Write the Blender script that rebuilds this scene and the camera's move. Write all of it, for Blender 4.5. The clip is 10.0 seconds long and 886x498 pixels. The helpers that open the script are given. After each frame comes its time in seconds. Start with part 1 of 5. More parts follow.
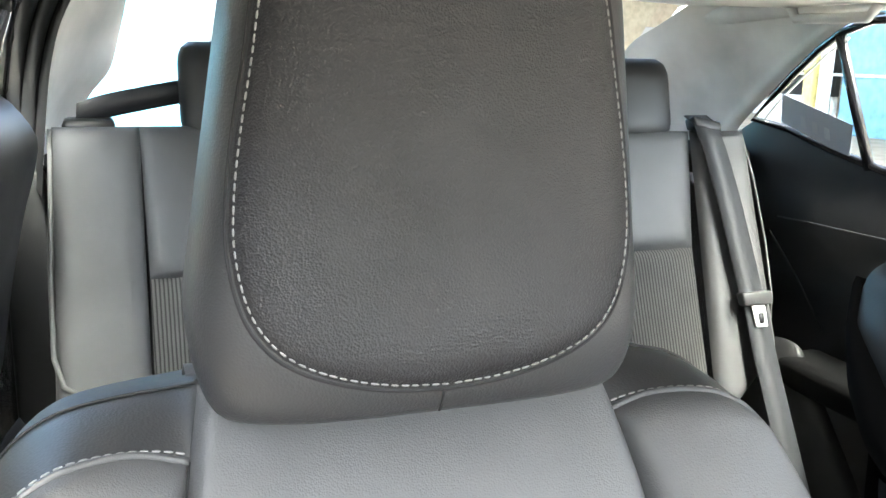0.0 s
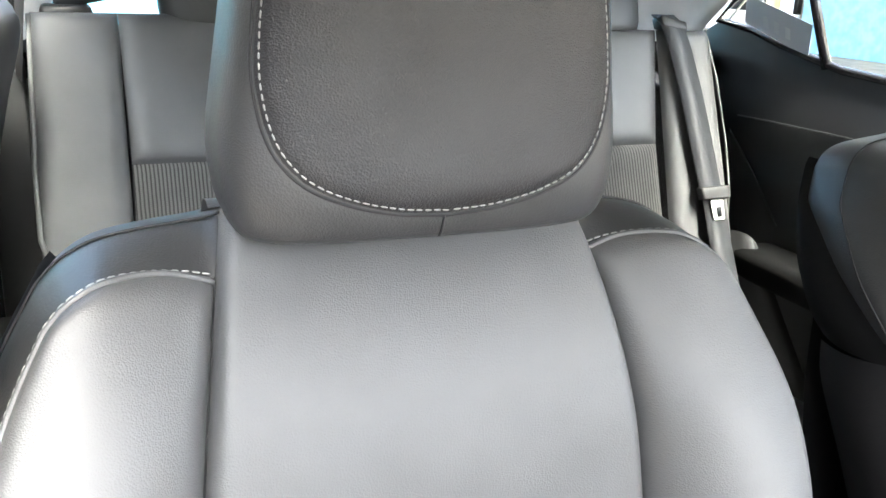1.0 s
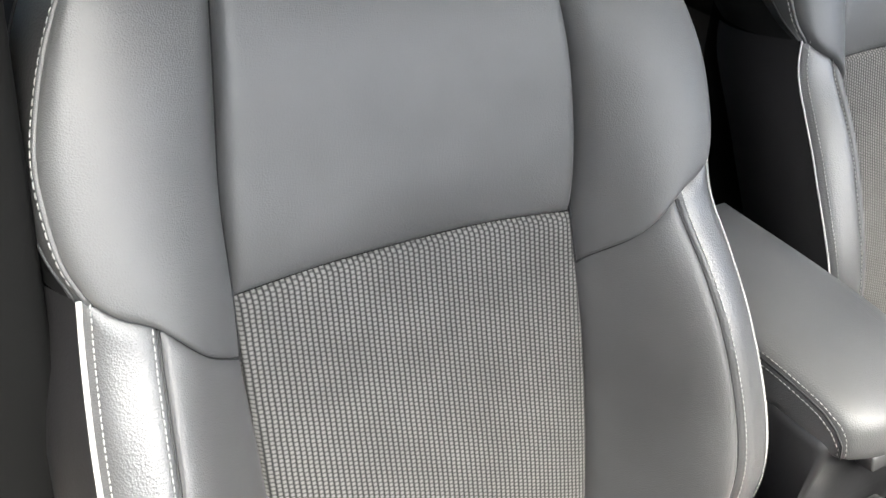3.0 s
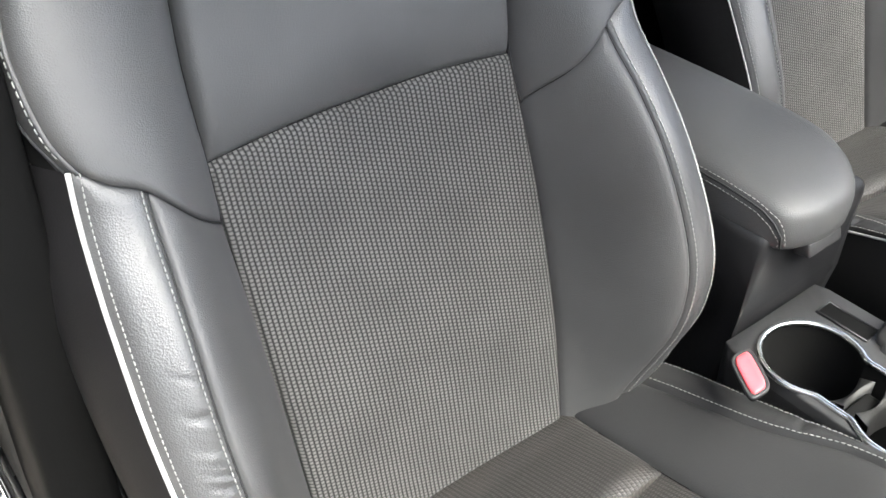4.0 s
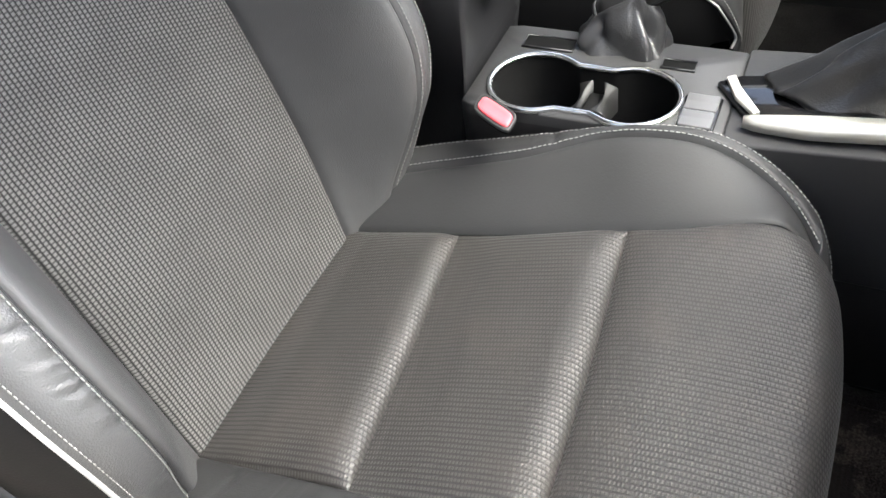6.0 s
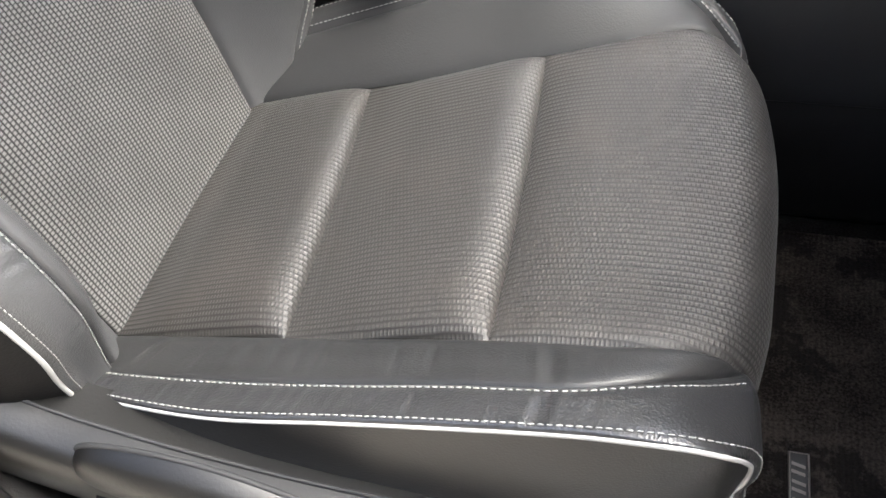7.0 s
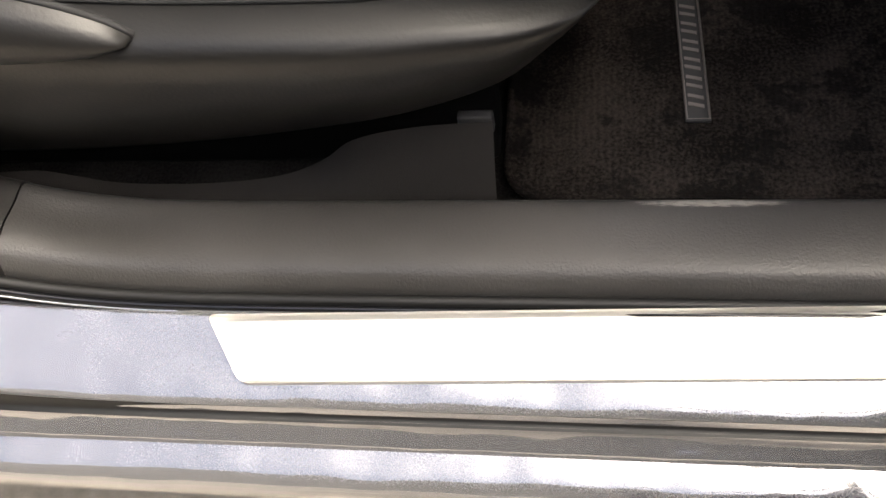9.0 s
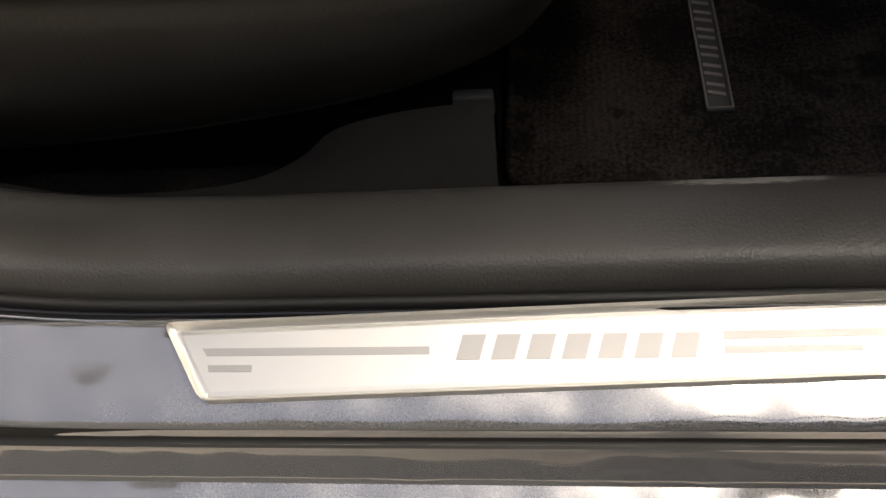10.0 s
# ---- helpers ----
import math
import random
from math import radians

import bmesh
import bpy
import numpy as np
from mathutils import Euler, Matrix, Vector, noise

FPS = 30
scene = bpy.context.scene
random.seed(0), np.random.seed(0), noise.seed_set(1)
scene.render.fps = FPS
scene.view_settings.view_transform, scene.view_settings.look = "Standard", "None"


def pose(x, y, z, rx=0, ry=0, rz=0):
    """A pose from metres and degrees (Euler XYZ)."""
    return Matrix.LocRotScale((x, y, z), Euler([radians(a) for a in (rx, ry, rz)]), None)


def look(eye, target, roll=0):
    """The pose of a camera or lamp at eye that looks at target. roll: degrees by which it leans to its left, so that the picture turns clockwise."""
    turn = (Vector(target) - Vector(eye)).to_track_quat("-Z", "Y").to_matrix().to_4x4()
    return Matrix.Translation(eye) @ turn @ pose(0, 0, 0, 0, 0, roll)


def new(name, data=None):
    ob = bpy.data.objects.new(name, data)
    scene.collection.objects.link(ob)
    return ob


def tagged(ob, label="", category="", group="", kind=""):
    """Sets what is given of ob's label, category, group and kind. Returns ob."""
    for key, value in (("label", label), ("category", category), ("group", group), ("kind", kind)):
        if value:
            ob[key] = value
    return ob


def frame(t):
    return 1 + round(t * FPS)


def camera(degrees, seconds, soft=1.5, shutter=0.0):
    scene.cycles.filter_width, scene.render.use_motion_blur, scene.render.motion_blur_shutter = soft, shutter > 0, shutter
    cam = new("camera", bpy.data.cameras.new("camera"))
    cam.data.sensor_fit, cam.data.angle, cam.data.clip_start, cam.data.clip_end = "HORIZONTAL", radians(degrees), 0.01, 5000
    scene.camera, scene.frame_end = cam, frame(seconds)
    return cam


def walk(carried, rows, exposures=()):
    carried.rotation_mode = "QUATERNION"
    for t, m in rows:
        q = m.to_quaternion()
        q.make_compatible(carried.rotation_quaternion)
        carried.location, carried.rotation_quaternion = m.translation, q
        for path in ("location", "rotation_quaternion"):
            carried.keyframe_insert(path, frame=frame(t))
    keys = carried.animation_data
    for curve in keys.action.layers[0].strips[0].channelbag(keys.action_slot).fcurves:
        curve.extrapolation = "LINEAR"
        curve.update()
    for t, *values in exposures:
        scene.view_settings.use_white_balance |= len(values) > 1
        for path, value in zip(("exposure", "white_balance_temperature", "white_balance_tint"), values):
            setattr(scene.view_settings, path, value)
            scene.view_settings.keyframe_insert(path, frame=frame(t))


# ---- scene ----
cam = camera(51.4, 10.0)
PATH = [
    (0, (0.237, -0.512, 1.295), (-1.594, 0.16, 0.853), 1.3),
    (0.5, (0.265, -0.53, 1.28), (-1.536, 0.173, 0.769), 1.6),
    (1, (0.29, -0.554, 1.266), (-1.464, 0.186, 0.653), 2.4),
    (1.5, (0.316, -0.574, 1.249), (-1.385, 0.191, 0.526), 2.9),
    (2, (0.339, -0.593, 1.241), (-1.292, 0.201, 0.397), 3.4),
    (2.5, (0.357, -0.617, 1.247), (-1.179, 0.209, 0.268), 4.1),
    (4, (0.425, -0.701, 1.215), (-0.858, 0.225, -0.008), -1.6),
    (4.5, (0.444, -0.735, 1.207), (-0.718, 0.256, -0.085), -3.0),
    (5, (0.409, -0.769, 1.184), (-0.497, 0.364, -0.192), -2.7),
    (5.2, (0.419, -0.779, 1.172), (-0.448, 0.388, -0.202), -5.2),
    (6.3, (0.403, -0.808, 1.12), (-0.258, 0.439, -0.298), -8.7),
    (6.5, (0.399, -0.826, 1.095), (-0.206, 0.446, -0.326), -6.7),
    (7, (0.4, -0.848, 1.048), (-0.115, 0.391, -0.435), -10.2),
    (7.5, (0.416, -0.885, 0.997), (0.0, 0.305, -0.556), -10.8),
    (8, (0.432, -0.915, 0.934), (0.062, 0.197, -0.687), -12.2),
    (8.5, (0.432, -0.927, 0.891), (0.102, 0.068, -0.812), -14.2),
    (9, (0.437, -0.933, 0.857), (0.131, -0.028, -0.9), -16.2),
    (9.5, (0.435, -0.941, 0.806), (0.136, 0.024, -0.92), -15.7),
    (10, (0.419, -0.946, 0.758), (0.143, 0.141, -0.898), -13.3),
]
walk(cam, [(t, look(eye, target, roll)) for t, eye, target, roll in PATH],
     [(0, 4.65, 6250, -3), (1.0, 4.85, 6350, -1), (1.4, 4.70, 6350, -1), (2.0, 4.25, 6450, -1), (2.5, 4.1, 6400, -1), (4.0, 3.4, 6100, 0), (5.0, 3.38, 6000, 0), (6.5, 3.55, 6150, 2), (7.5, 3.65, 6250, 4), (8.0, 3.75, 6450, 6), (8.6, 3.5, 6600, 6), (9.0, 2.65, 6900, 5), (10.0, 1.5, 7100, 4)])


# ---------------------------------------------------------------- world and sun
world = bpy.data.worlds.new("sky")
scene.world = world
world.use_nodes = True
wt = world.node_tree
sky = wt.nodes.new("ShaderNodeTexSky")
sky.sky_type, sky.sun_disc = "NISHITA", False
sky.sun_elevation, sky.sun_rotation = radians(60), radians(80)
sky.air_density, sky.dust_density, sky.ozone_density = 0.45, 6.0, 0.3
wt.nodes["Background"].inputs["Strength"].default_value = 0.15
wt.links.new(sky.outputs[0], wt.nodes["Background"].inputs["Color"])
sun_data = bpy.data.lights.new("sun", "SUN")
sun_data.energy, sun_data.angle, sun_data.color = 0.5, radians(30), (1.0, 0.98, 0.95)
sun = new("sun", sun_data)
sun.matrix_world = look((4.92, 0.47, 9.16), (0.0, -0.4, 0.5))


# ---------------------------------------------------------------- materials
def material(name, color, rough=0.5, metal=0.0, spec=0.5):
    m = bpy.data.materials.new(name)
    m.use_nodes = True
    b = m.node_tree.nodes["Principled BSDF"]
    b.inputs["Base Color"].default_value = (*color, 1)
    b.inputs["Roughness"].default_value = rough
    b.inputs["Metallic"].default_value = metal
    b.inputs["Specular IOR Level"].default_value = spec
    return m, m.node_tree, b


def coords(nt, kind="Object"):
    return nt.nodes.new("ShaderNodeTexCoord").outputs[kind]


def node(nt, kind, links=(), **values):
    n = nt.nodes.new(kind)
    for key, value in values.items():
        n.inputs[key.replace("_", " ")].default_value = value
    for key, out in links:
        nt.links.new(out, n.inputs[key])
    return n


def ramp(nt, fac, stops):
    r = nt.nodes.new("ShaderNodeValToRGB")
    nt.links.new(fac, r.inputs[0])
    while len(r.color_ramp.elements) < len(stops):
        r.color_ramp.elements.new(0.5)
    for e, (p, c) in zip(r.color_ramp.elements, stops):
        e.position, e.color = p, (c if len(c) == 4 else (*c, 1))
    return r.outputs[0]


def mathn(nt, op, a, b=None, c=None):
    n = nt.nodes.new("ShaderNodeMath")
    n.operation = op
    for i, v in enumerate((a, b, c)):
        if v is None:
            continue
        if isinstance(v, (int, float)):
            n.inputs[i].default_value = v
        else:
            nt.links.new(v, n.inputs[i])
    return n.outputs[0]


def bump(nt, b, height, strength=0.3, distance=0.001, prior=None):
    n = node(nt, "ShaderNodeBump", [("Height", height)], Strength=strength, Distance=distance)
    if prior is not None:
        nt.links.new(prior, n.inputs["Normal"])
    nt.links.new(n.outputs[0], b.inputs["Normal"])
    return n.outputs[0]


def leather(name, color, rough, grain=420.0, strength=0.35, spec=0.6):
    m, nt, b = material(name, color, rough, 0.0, spec)
    co = coords(nt)
    warp = node(nt, "ShaderNodeTexNoise", [("Vector", co)], Scale=90.0, Detail=1.0)
    moved = nt.nodes.new("ShaderNodeMixRGB")
    moved.blend_type = "ADD"
    moved.inputs[0].default_value = 0.0025
    nt.links.new(co, moved.inputs[1])
    nt.links.new(warp.outputs["Color"], moved.inputs[2])
    cells = node(nt, "ShaderNodeTexVoronoi", [("Vector", moved.outputs[0])], Scale=grain)
    patches = node(nt, "ShaderNodeTexNoise", [("Vector", co)], Scale=30.0, Detail=3.0)
    broad = node(nt, "ShaderNodeTexNoise", [("Vector", co)], Scale=7.0, Detail=4.0)
    lo, hi = tuple(c * 0.8 for c in color), tuple(c * 1.25 for c in color)
    nt.links.new(ramp(nt, broad.outputs[0], [(0.3, lo), (0.7, hi)]), b.inputs["Base Color"])
    nt.links.new(ramp(nt, broad.outputs[0], [(0.35, (rough - 0.04,) * 3), (0.65, (rough + 0.05,) * 3)]), b.inputs["Roughness"])
    depth_ = mathn(nt, "MULTIPLY", cells.outputs["Distance"], node(nt, "ShaderNodeMapRange", [(0, patches.outputs[0])], From_Min=0.35, From_Max=0.7, To_Min=0.6, To_Max=1.0).outputs[0])
    bump(nt, b, depth_, strength, 0.0011)
    return m


def weave(name, dark, light, pitch_u, pitch_v, stagger=0.5, dust=None, lean=(0.20, 0.44), relief=0.4, rib=0.3, rough=0.85, spec=0.2):
    """Cloth with rows of short light floats on a dark ground, in metres of the surface's own map."""
    m, nt, b = material(name, dark, rough, 0.0, spec)
    sep = node(nt, "ShaderNodeSeparateXYZ", [(0, coords(nt, "UV"))])
    wob = node(nt, "ShaderNodeTexNoise", [("Vector", coords(nt, "UV"))], Scale=60.0, Detail=2.0)
    u = mathn(nt, "ADD", sep.outputs[0], mathn(nt, "MULTIPLY", wob.outputs[0], 0.0009))
    cu = mathn(nt, "MULTIPLY", u, 1 / pitch_u)
    col = mathn(nt, "FLOOR", cu)
    v = mathn(nt, "ADD", mathn(nt, "MULTIPLY", sep.outputs[1], 1 / pitch_v), mathn(nt, "MULTIPLY", col, stagger))
    su = mathn(nt, "ABSOLUTE", mathn(nt, "SUBTRACT", mathn(nt, "FRACT", cu), 0.5))
    sv = mathn(nt, "ABSOLUTE", mathn(nt, "SUBTRACT", mathn(nt, "FRACT", v), 0.5))
    fu = node(nt, "ShaderNodeMapRange", [(0, su)], From_Min=lean[0], From_Max=lean[1], To_Min=1.0, To_Max=0.0)
    fv = node(nt, "ShaderNodeMapRange", [(0, sv)], From_Min=0.20, From_Max=0.46, To_Min=1.0, To_Max=0.0)
    bead = mathn(nt, "ADD", mathn(nt, "MULTIPLY", fv.outputs[0], 1 - rib), rib)
    dash = mathn(nt, "MULTIPLY", fu.outputs[0], bead)
    broad = node(nt, "ShaderNodeTexNoise", [("Vector", coords(nt, "UV"))], Scale=14.0, Detail=3.0)
    amount = mathn(nt, "MULTIPLY", dash, mathn(nt, "ADD", mathn(nt, "MULTIPLY", broad.outputs[0], 0.7), 0.6))
    tint = ramp(nt, amount, [(0.0, dark), (1.0, light)])
    if dust:
        patch = node(nt, "ShaderNodeTexNoise", [("Vector", coords(nt, "UV"))], Scale=9.0, Detail=6.0, Roughness=0.65)
        cover_ = node(nt, "ShaderNodeMapRange", [(0, patch.outputs[0])], From_Min=0.50, From_Max=0.72, To_Min=0.0, To_Max=0.55)
        mix = nt.nodes.new("ShaderNodeMixRGB")
        nt.links.new(cover_.outputs[0], mix.inputs[0])
        nt.links.new(tint, mix.inputs[1])
        mix.inputs[2].default_value = (*dust, 1)
        tint = mix.outputs[0]
    nt.links.new(tint, b.inputs["Base Color"])
    b.inputs["Sheen Weight"].default_value = 0.05
    b.inputs["Sheen Roughness"].default_value = 0.4
    bump(nt, b, dash, relief, 0.0010)
    return m


def rough_plastic(name, color, rough, grain=300.0, strength=0.2, spec=0.4):
    m, nt, b = material(name, color, rough, 0.0, spec)
    co = coords(nt)
    n1 = node(nt, "ShaderNodeTexNoise", [("Vector", co)], Scale=grain, Detail=2.0)
    n2 = node(nt, "ShaderNodeTexNoise", [("Vector", co)], Scale=7.0, Detail=4.0)
    nt.links.new(ramp(nt, n2.outputs[0], [(0.3, tuple(c * 0.8 for c in color)), (0.7, tuple(c * 1.25 for c in color))]), b.inputs["Base Color"])
    nt.links.new(ramp(nt, n2.outputs[0], [(0.3, (rough - 0.06,) * 3), (0.7, (rough + 0.08,) * 3)]), b.inputs["Roughness"])
    bump(nt, b, n1.outputs[0], strength, 0.0006)
    return m


def carpet_material(name, color, low=0.35, high=1.8):
    m, nt, b = material(name, color, 0.95, 0.0, 0.1)
    co = coords(nt)
    n1 = node(nt, "ShaderNodeTexNoise", [("Vector", co)], Scale=420.0, Detail=3.0)
    n2 = node(nt, "ShaderNodeTexNoise", [("Vector", co)], Scale=14.0, Detail=5.0)
    mixed = mathn(nt, "ADD", mathn(nt, "MULTIPLY", n1.outputs[0], 0.5), mathn(nt, "MULTIPLY", n2.outputs[0], 0.5))
    nt.links.new(ramp(nt, mixed, [(0.40, tuple(c * low for c in color)), (0.60, tuple(c * high for c in color))]), b.inputs["Base Color"])
    bump(nt, b, mixed, 0.9, 0.004)
    return m


def mat_material():
    """Worn pile with ribs and darker damp patches."""
    m = carpet_material("mat_pile", (0.0235, 0.0196, 0.0170))
    nt = m.node_tree
    b = nt.nodes["Principled BSDF"]
    old = b.inputs["Base Color"].links[0].from_socket
    stain = node(nt, "ShaderNodeTexNoise", [("Vector", coords(nt))], Scale=11.0, Detail=7.0, Roughness=0.7)
    amount = node(nt, "ShaderNodeMapRange", [(0, stain.outputs[0])], From_Min=0.52, From_Max=0.56, To_Min=0.0, To_Max=0.8)
    mix = nt.nodes.new("ShaderNodeMixRGB")
    nt.links.new(amount.outputs[0], mix.inputs[0])
    nt.links.new(old, mix.inputs[1])
    mix.inputs[2].default_value = (0.0060, 0.0055, 0.0052, 1)
    rib = node(nt, "ShaderNodeTexWave", [("Vector", coords(nt))], Scale=62.0, Distortion=3.0, Detail=2.0)
    rib.bands_direction = "X"
    shade = nt.nodes.new("ShaderNodeMixRGB")
    shade.blend_type = "MULTIPLY"
    shade.inputs[0].default_value = 0.2
    nt.links.new(mix.outputs[0], shade.inputs[1])
    nt.links.new(rib.outputs["Color"], shade.inputs[2])
    nt.links.new(shade.outputs[0], b.inputs["Base Color"])
    return m


LEATHER = leather("black_leather", (0.053, 0.053, 0.0543), 0.53, 880.0, 0.25, 0.58)
LEATHER_BAND = leather("bolster_band_leather", (0.047, 0.047, 0.0485), 0.43, 700.0, 0.32, 0.85)
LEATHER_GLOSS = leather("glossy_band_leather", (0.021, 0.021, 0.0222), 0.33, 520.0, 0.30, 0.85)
LEATHER_BROWN = leather("headrest_leather", (0.0135, 0.0129, 0.0145), 0.52, 820.0, 0.48, 0.45)
LEATHER_HEAD = leather("headrest_side_leather", (0.024, 0.024, 0.0255), 0.46, 760.0, 0.2, 0.6)
# Darker copies of the leather: shade on cushion edges and wraps is coloured in.
LEATHER_MATTE = leather("matte_shaded_leather", (0.0195, 0.0195, 0.0202), 0.60, 560.0, 0.12, 0.4)
LEATHER_PLAIN = leather("shaded_side_cover", (0.016, 0.016, 0.0165), 0.50, 620.0, 0.16, 0.5)
# Flank vinyl near black: shade on the seat's sides is in its colour.
SIDE_VINYL = leather("shaded_flank_vinyl", (0.0052, 0.0050, 0.0054), 0.66, 500.0, 0.12, 0.15)
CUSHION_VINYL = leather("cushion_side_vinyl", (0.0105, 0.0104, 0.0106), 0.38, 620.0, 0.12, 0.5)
# Matt near black, also laid where there is only shade.
NEAR_BLACK = rough_plastic("matt_near_black", (0.002, 0.002, 0.002), 0.85, 300.0, 0.2, 0.1)
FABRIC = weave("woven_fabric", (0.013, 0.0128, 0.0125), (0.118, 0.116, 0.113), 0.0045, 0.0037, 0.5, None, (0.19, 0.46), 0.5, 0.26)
# Dusty cushion weave, darkened for the weaker light low in the seat.
FABRIC_SEAT = weave("shaded_cushion_fabric", (0.0070, 0.0065, 0.0061), (0.036, 0.0335, 0.0312), 0.0049, 0.0031, 0.5, (0.038, 0.032, 0.028), (0.18, 0.46), 0.45, 0.22, 0.55, 0.5)
THREAD = material("white_thread", (0.25, 0.25, 0.24), 0.7)[0]
PIPING = rough_plastic("white_piping", (0.36, 0.36, 0.35), 0.45)
# Dark colour for tubes that draw the shadow in seams and gaps.
SEAM = material("seam_shadow", (0.012, 0.012, 0.013), 0.8)[0]
PLASTIC = rough_plastic("black_plastic", (0.010, 0.010, 0.011), 0.42)
PLASTIC_GREY = rough_plastic("console_plastic", (0.030, 0.030, 0.031), 0.48)
PLASTIC_SHELL = rough_plastic("seat_shell_plastic", (0.0046, 0.0044, 0.0043), 0.40, 420.0, 0.25, 0.45)
def scuffed_plastic():
    """Grained plastic with a pale scraped patch on the edge where shoes pass."""
    m = rough_plastic("sill_trim_plastic", (0.042, 0.0405, 0.039), 0.38, 560.0, 0.6)
    nt = m.node_tree
    b = nt.nodes["Principled BSDF"]
    sep = node(nt, "ShaderNodeSeparateXYZ", [(0, coords(nt))])
    dx = mathn(nt, "MULTIPLY", mathn(nt, "SUBTRACT", sep.outputs[0], 0.515), 15.0)
    dy = mathn(nt, "MULTIPLY", mathn(nt, "ADD", sep.outputs[1], 0.6375), 170.0)
    near = mathn(nt, "SUBTRACT", 1.0, mathn(nt, "ADD", mathn(nt, "MULTIPLY", dx, dx), mathn(nt, "MULTIPLY", dy, dy)))
    mp = node(nt, "ShaderNodeMapping", [("Vector", coords(nt))])
    mp.inputs["Scale"].default_value = (150, 900, 900)
    scratch = node(nt, "ShaderNodeTexNoise", [("Vector", mp.outputs[0])], Scale=1.0, Detail=5.0)
    amount = node(nt, "ShaderNodeMapRange", [(0, mathn(nt, "MULTIPLY", mathn(nt, "MAXIMUM", near, 0.0), scratch.outputs[0]))], From_Min=0.24, From_Max=0.42, To_Min=0.0, To_Max=0.8).outputs[0]
    mix = nt.nodes.new("ShaderNodeMixRGB")
    old = b.inputs["Base Color"].links[0].from_socket
    nt.links.new(amount, mix.inputs[0])
    nt.links.new(old, mix.inputs[1])
    mix.inputs[2].default_value = (0.30, 0.285, 0.265, 1)
    nt.links.new(mix.outputs[0], b.inputs["Base Color"])
    return m


SILL_TRIM = scuffed_plastic()
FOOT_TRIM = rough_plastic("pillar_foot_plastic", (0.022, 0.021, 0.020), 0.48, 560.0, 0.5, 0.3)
GLOSS_BLACK = material("gloss_black", (0.006, 0.006, 0.007), 0.08)[0]
RUBBER = rough_plastic("rubber", (0.007, 0.007, 0.007), 0.55)
CHROME = material("chrome", (0.82, 0.82, 0.80), 0.16, 1.0)[0]
SATIN = material("satin_silver", (0.82, 0.80, 0.74), 0.48, 1.0)[0]
RED = material("red_button", (0.75, 0.10, 0.12), 0.35)[0]
CARPET = carpet_material("carpet", (0.008, 0.0075, 0.007))
MAT_PILE = mat_material()
HEADLINER = rough_plastic("headliner", (0.50, 0.49, 0.47), 0.9, 500.0, 0.3, 0.1)
PILLAR = rough_plastic("pillar_trim", (0.48, 0.47, 0.45), 0.6, 300.0, 0.2, 0.3)
BELT = rough_plastic("belt_webbing", (0.022, 0.023, 0.026), 0.5, 600.0, 0.4)


def paint_material():
    m, nt, b = material("grey_blue_paint", (0.10, 0.105, 0.125), 0.10, 0.7)
    flakes = node(nt, "ShaderNodeTexNoise", [("Vector", coords(nt))], Scale=900.0, Detail=1.0)
    nt.links.new(ramp(nt, flakes.outputs[0], [(0.35, (0.30, 0.30, 0.312)), (0.65, (0.335, 0.335, 0.348))]), b.inputs["Base Color"])
    b.inputs["Coat Weight"].default_value = 1.0
    b.inputs["Coat Roughness"].default_value = 0.03
    wave = node(nt, "ShaderNodeTexNoise", [("Vector", coords(nt))], Scale=17.0, Detail=1.0)
    n = bump(nt, b, wave.outputs[0], 0.3, 0.02)
    nt.links.new(n, b.inputs["Coat Normal"])
    return m


PAINT = paint_material()


def steel_material():
    m, nt, b = material("brushed_steel", (0.80, 0.785, 0.75), 0.4, 1.0)
    mp = node(nt, "ShaderNodeMapping", [("Vector", coords(nt))])
    mp.inputs["Scale"].default_value = (8, 900, 900)
    n = node(nt, "ShaderNodeTexNoise", [("Vector", mp.outputs[0])], Scale=1.0, Detail=2.0)
    nt.links.new(ramp(nt, n.outputs[0], [(0.3, (0.38,) * 3), (0.7, (0.50,) * 3)]), b.inputs["Roughness"])
    return m


STEEL = steel_material()
STEEL_DARK = material("etched_steel", (0.46, 0.455, 0.45), 0.55, 1.0)[0]


def concrete_material():
    m, nt, b = material("concrete", (0.32, 0.29, 0.25), 0.9, 0.0, 0.2)
    co = coords(nt)
    n1 = node(nt, "ShaderNodeTexNoise", [("Vector", co)], Scale=3.0, Detail=8.0)
    n2 = node(nt, "ShaderNodeTexNoise", [("Vector", co)], Scale=70.0, Detail=4.0)
    mixed = mathn(nt, "ADD", mathn(nt, "MULTIPLY", n1.outputs[0], 0.6), mathn(nt, "MULTIPLY", n2.outputs[0], 0.4))
    nt.links.new(ramp(nt, mixed, [(0.3, (0.20, 0.18, 0.155)), (0.7, (0.42, 0.385, 0.33))]), b.inputs["Base Color"])
    bump(nt, b, n2.outputs[0], 0.5, 0.004)
    return m


CONCRETE = concrete_material()


def glass_material():
    m, nt, b = material("glass", (0.9, 0.97, 0.95), 0.0)
    b.inputs["Transmission Weight"].default_value = 1.0
    b.inputs["IOR"].default_value = 1.02
    return m


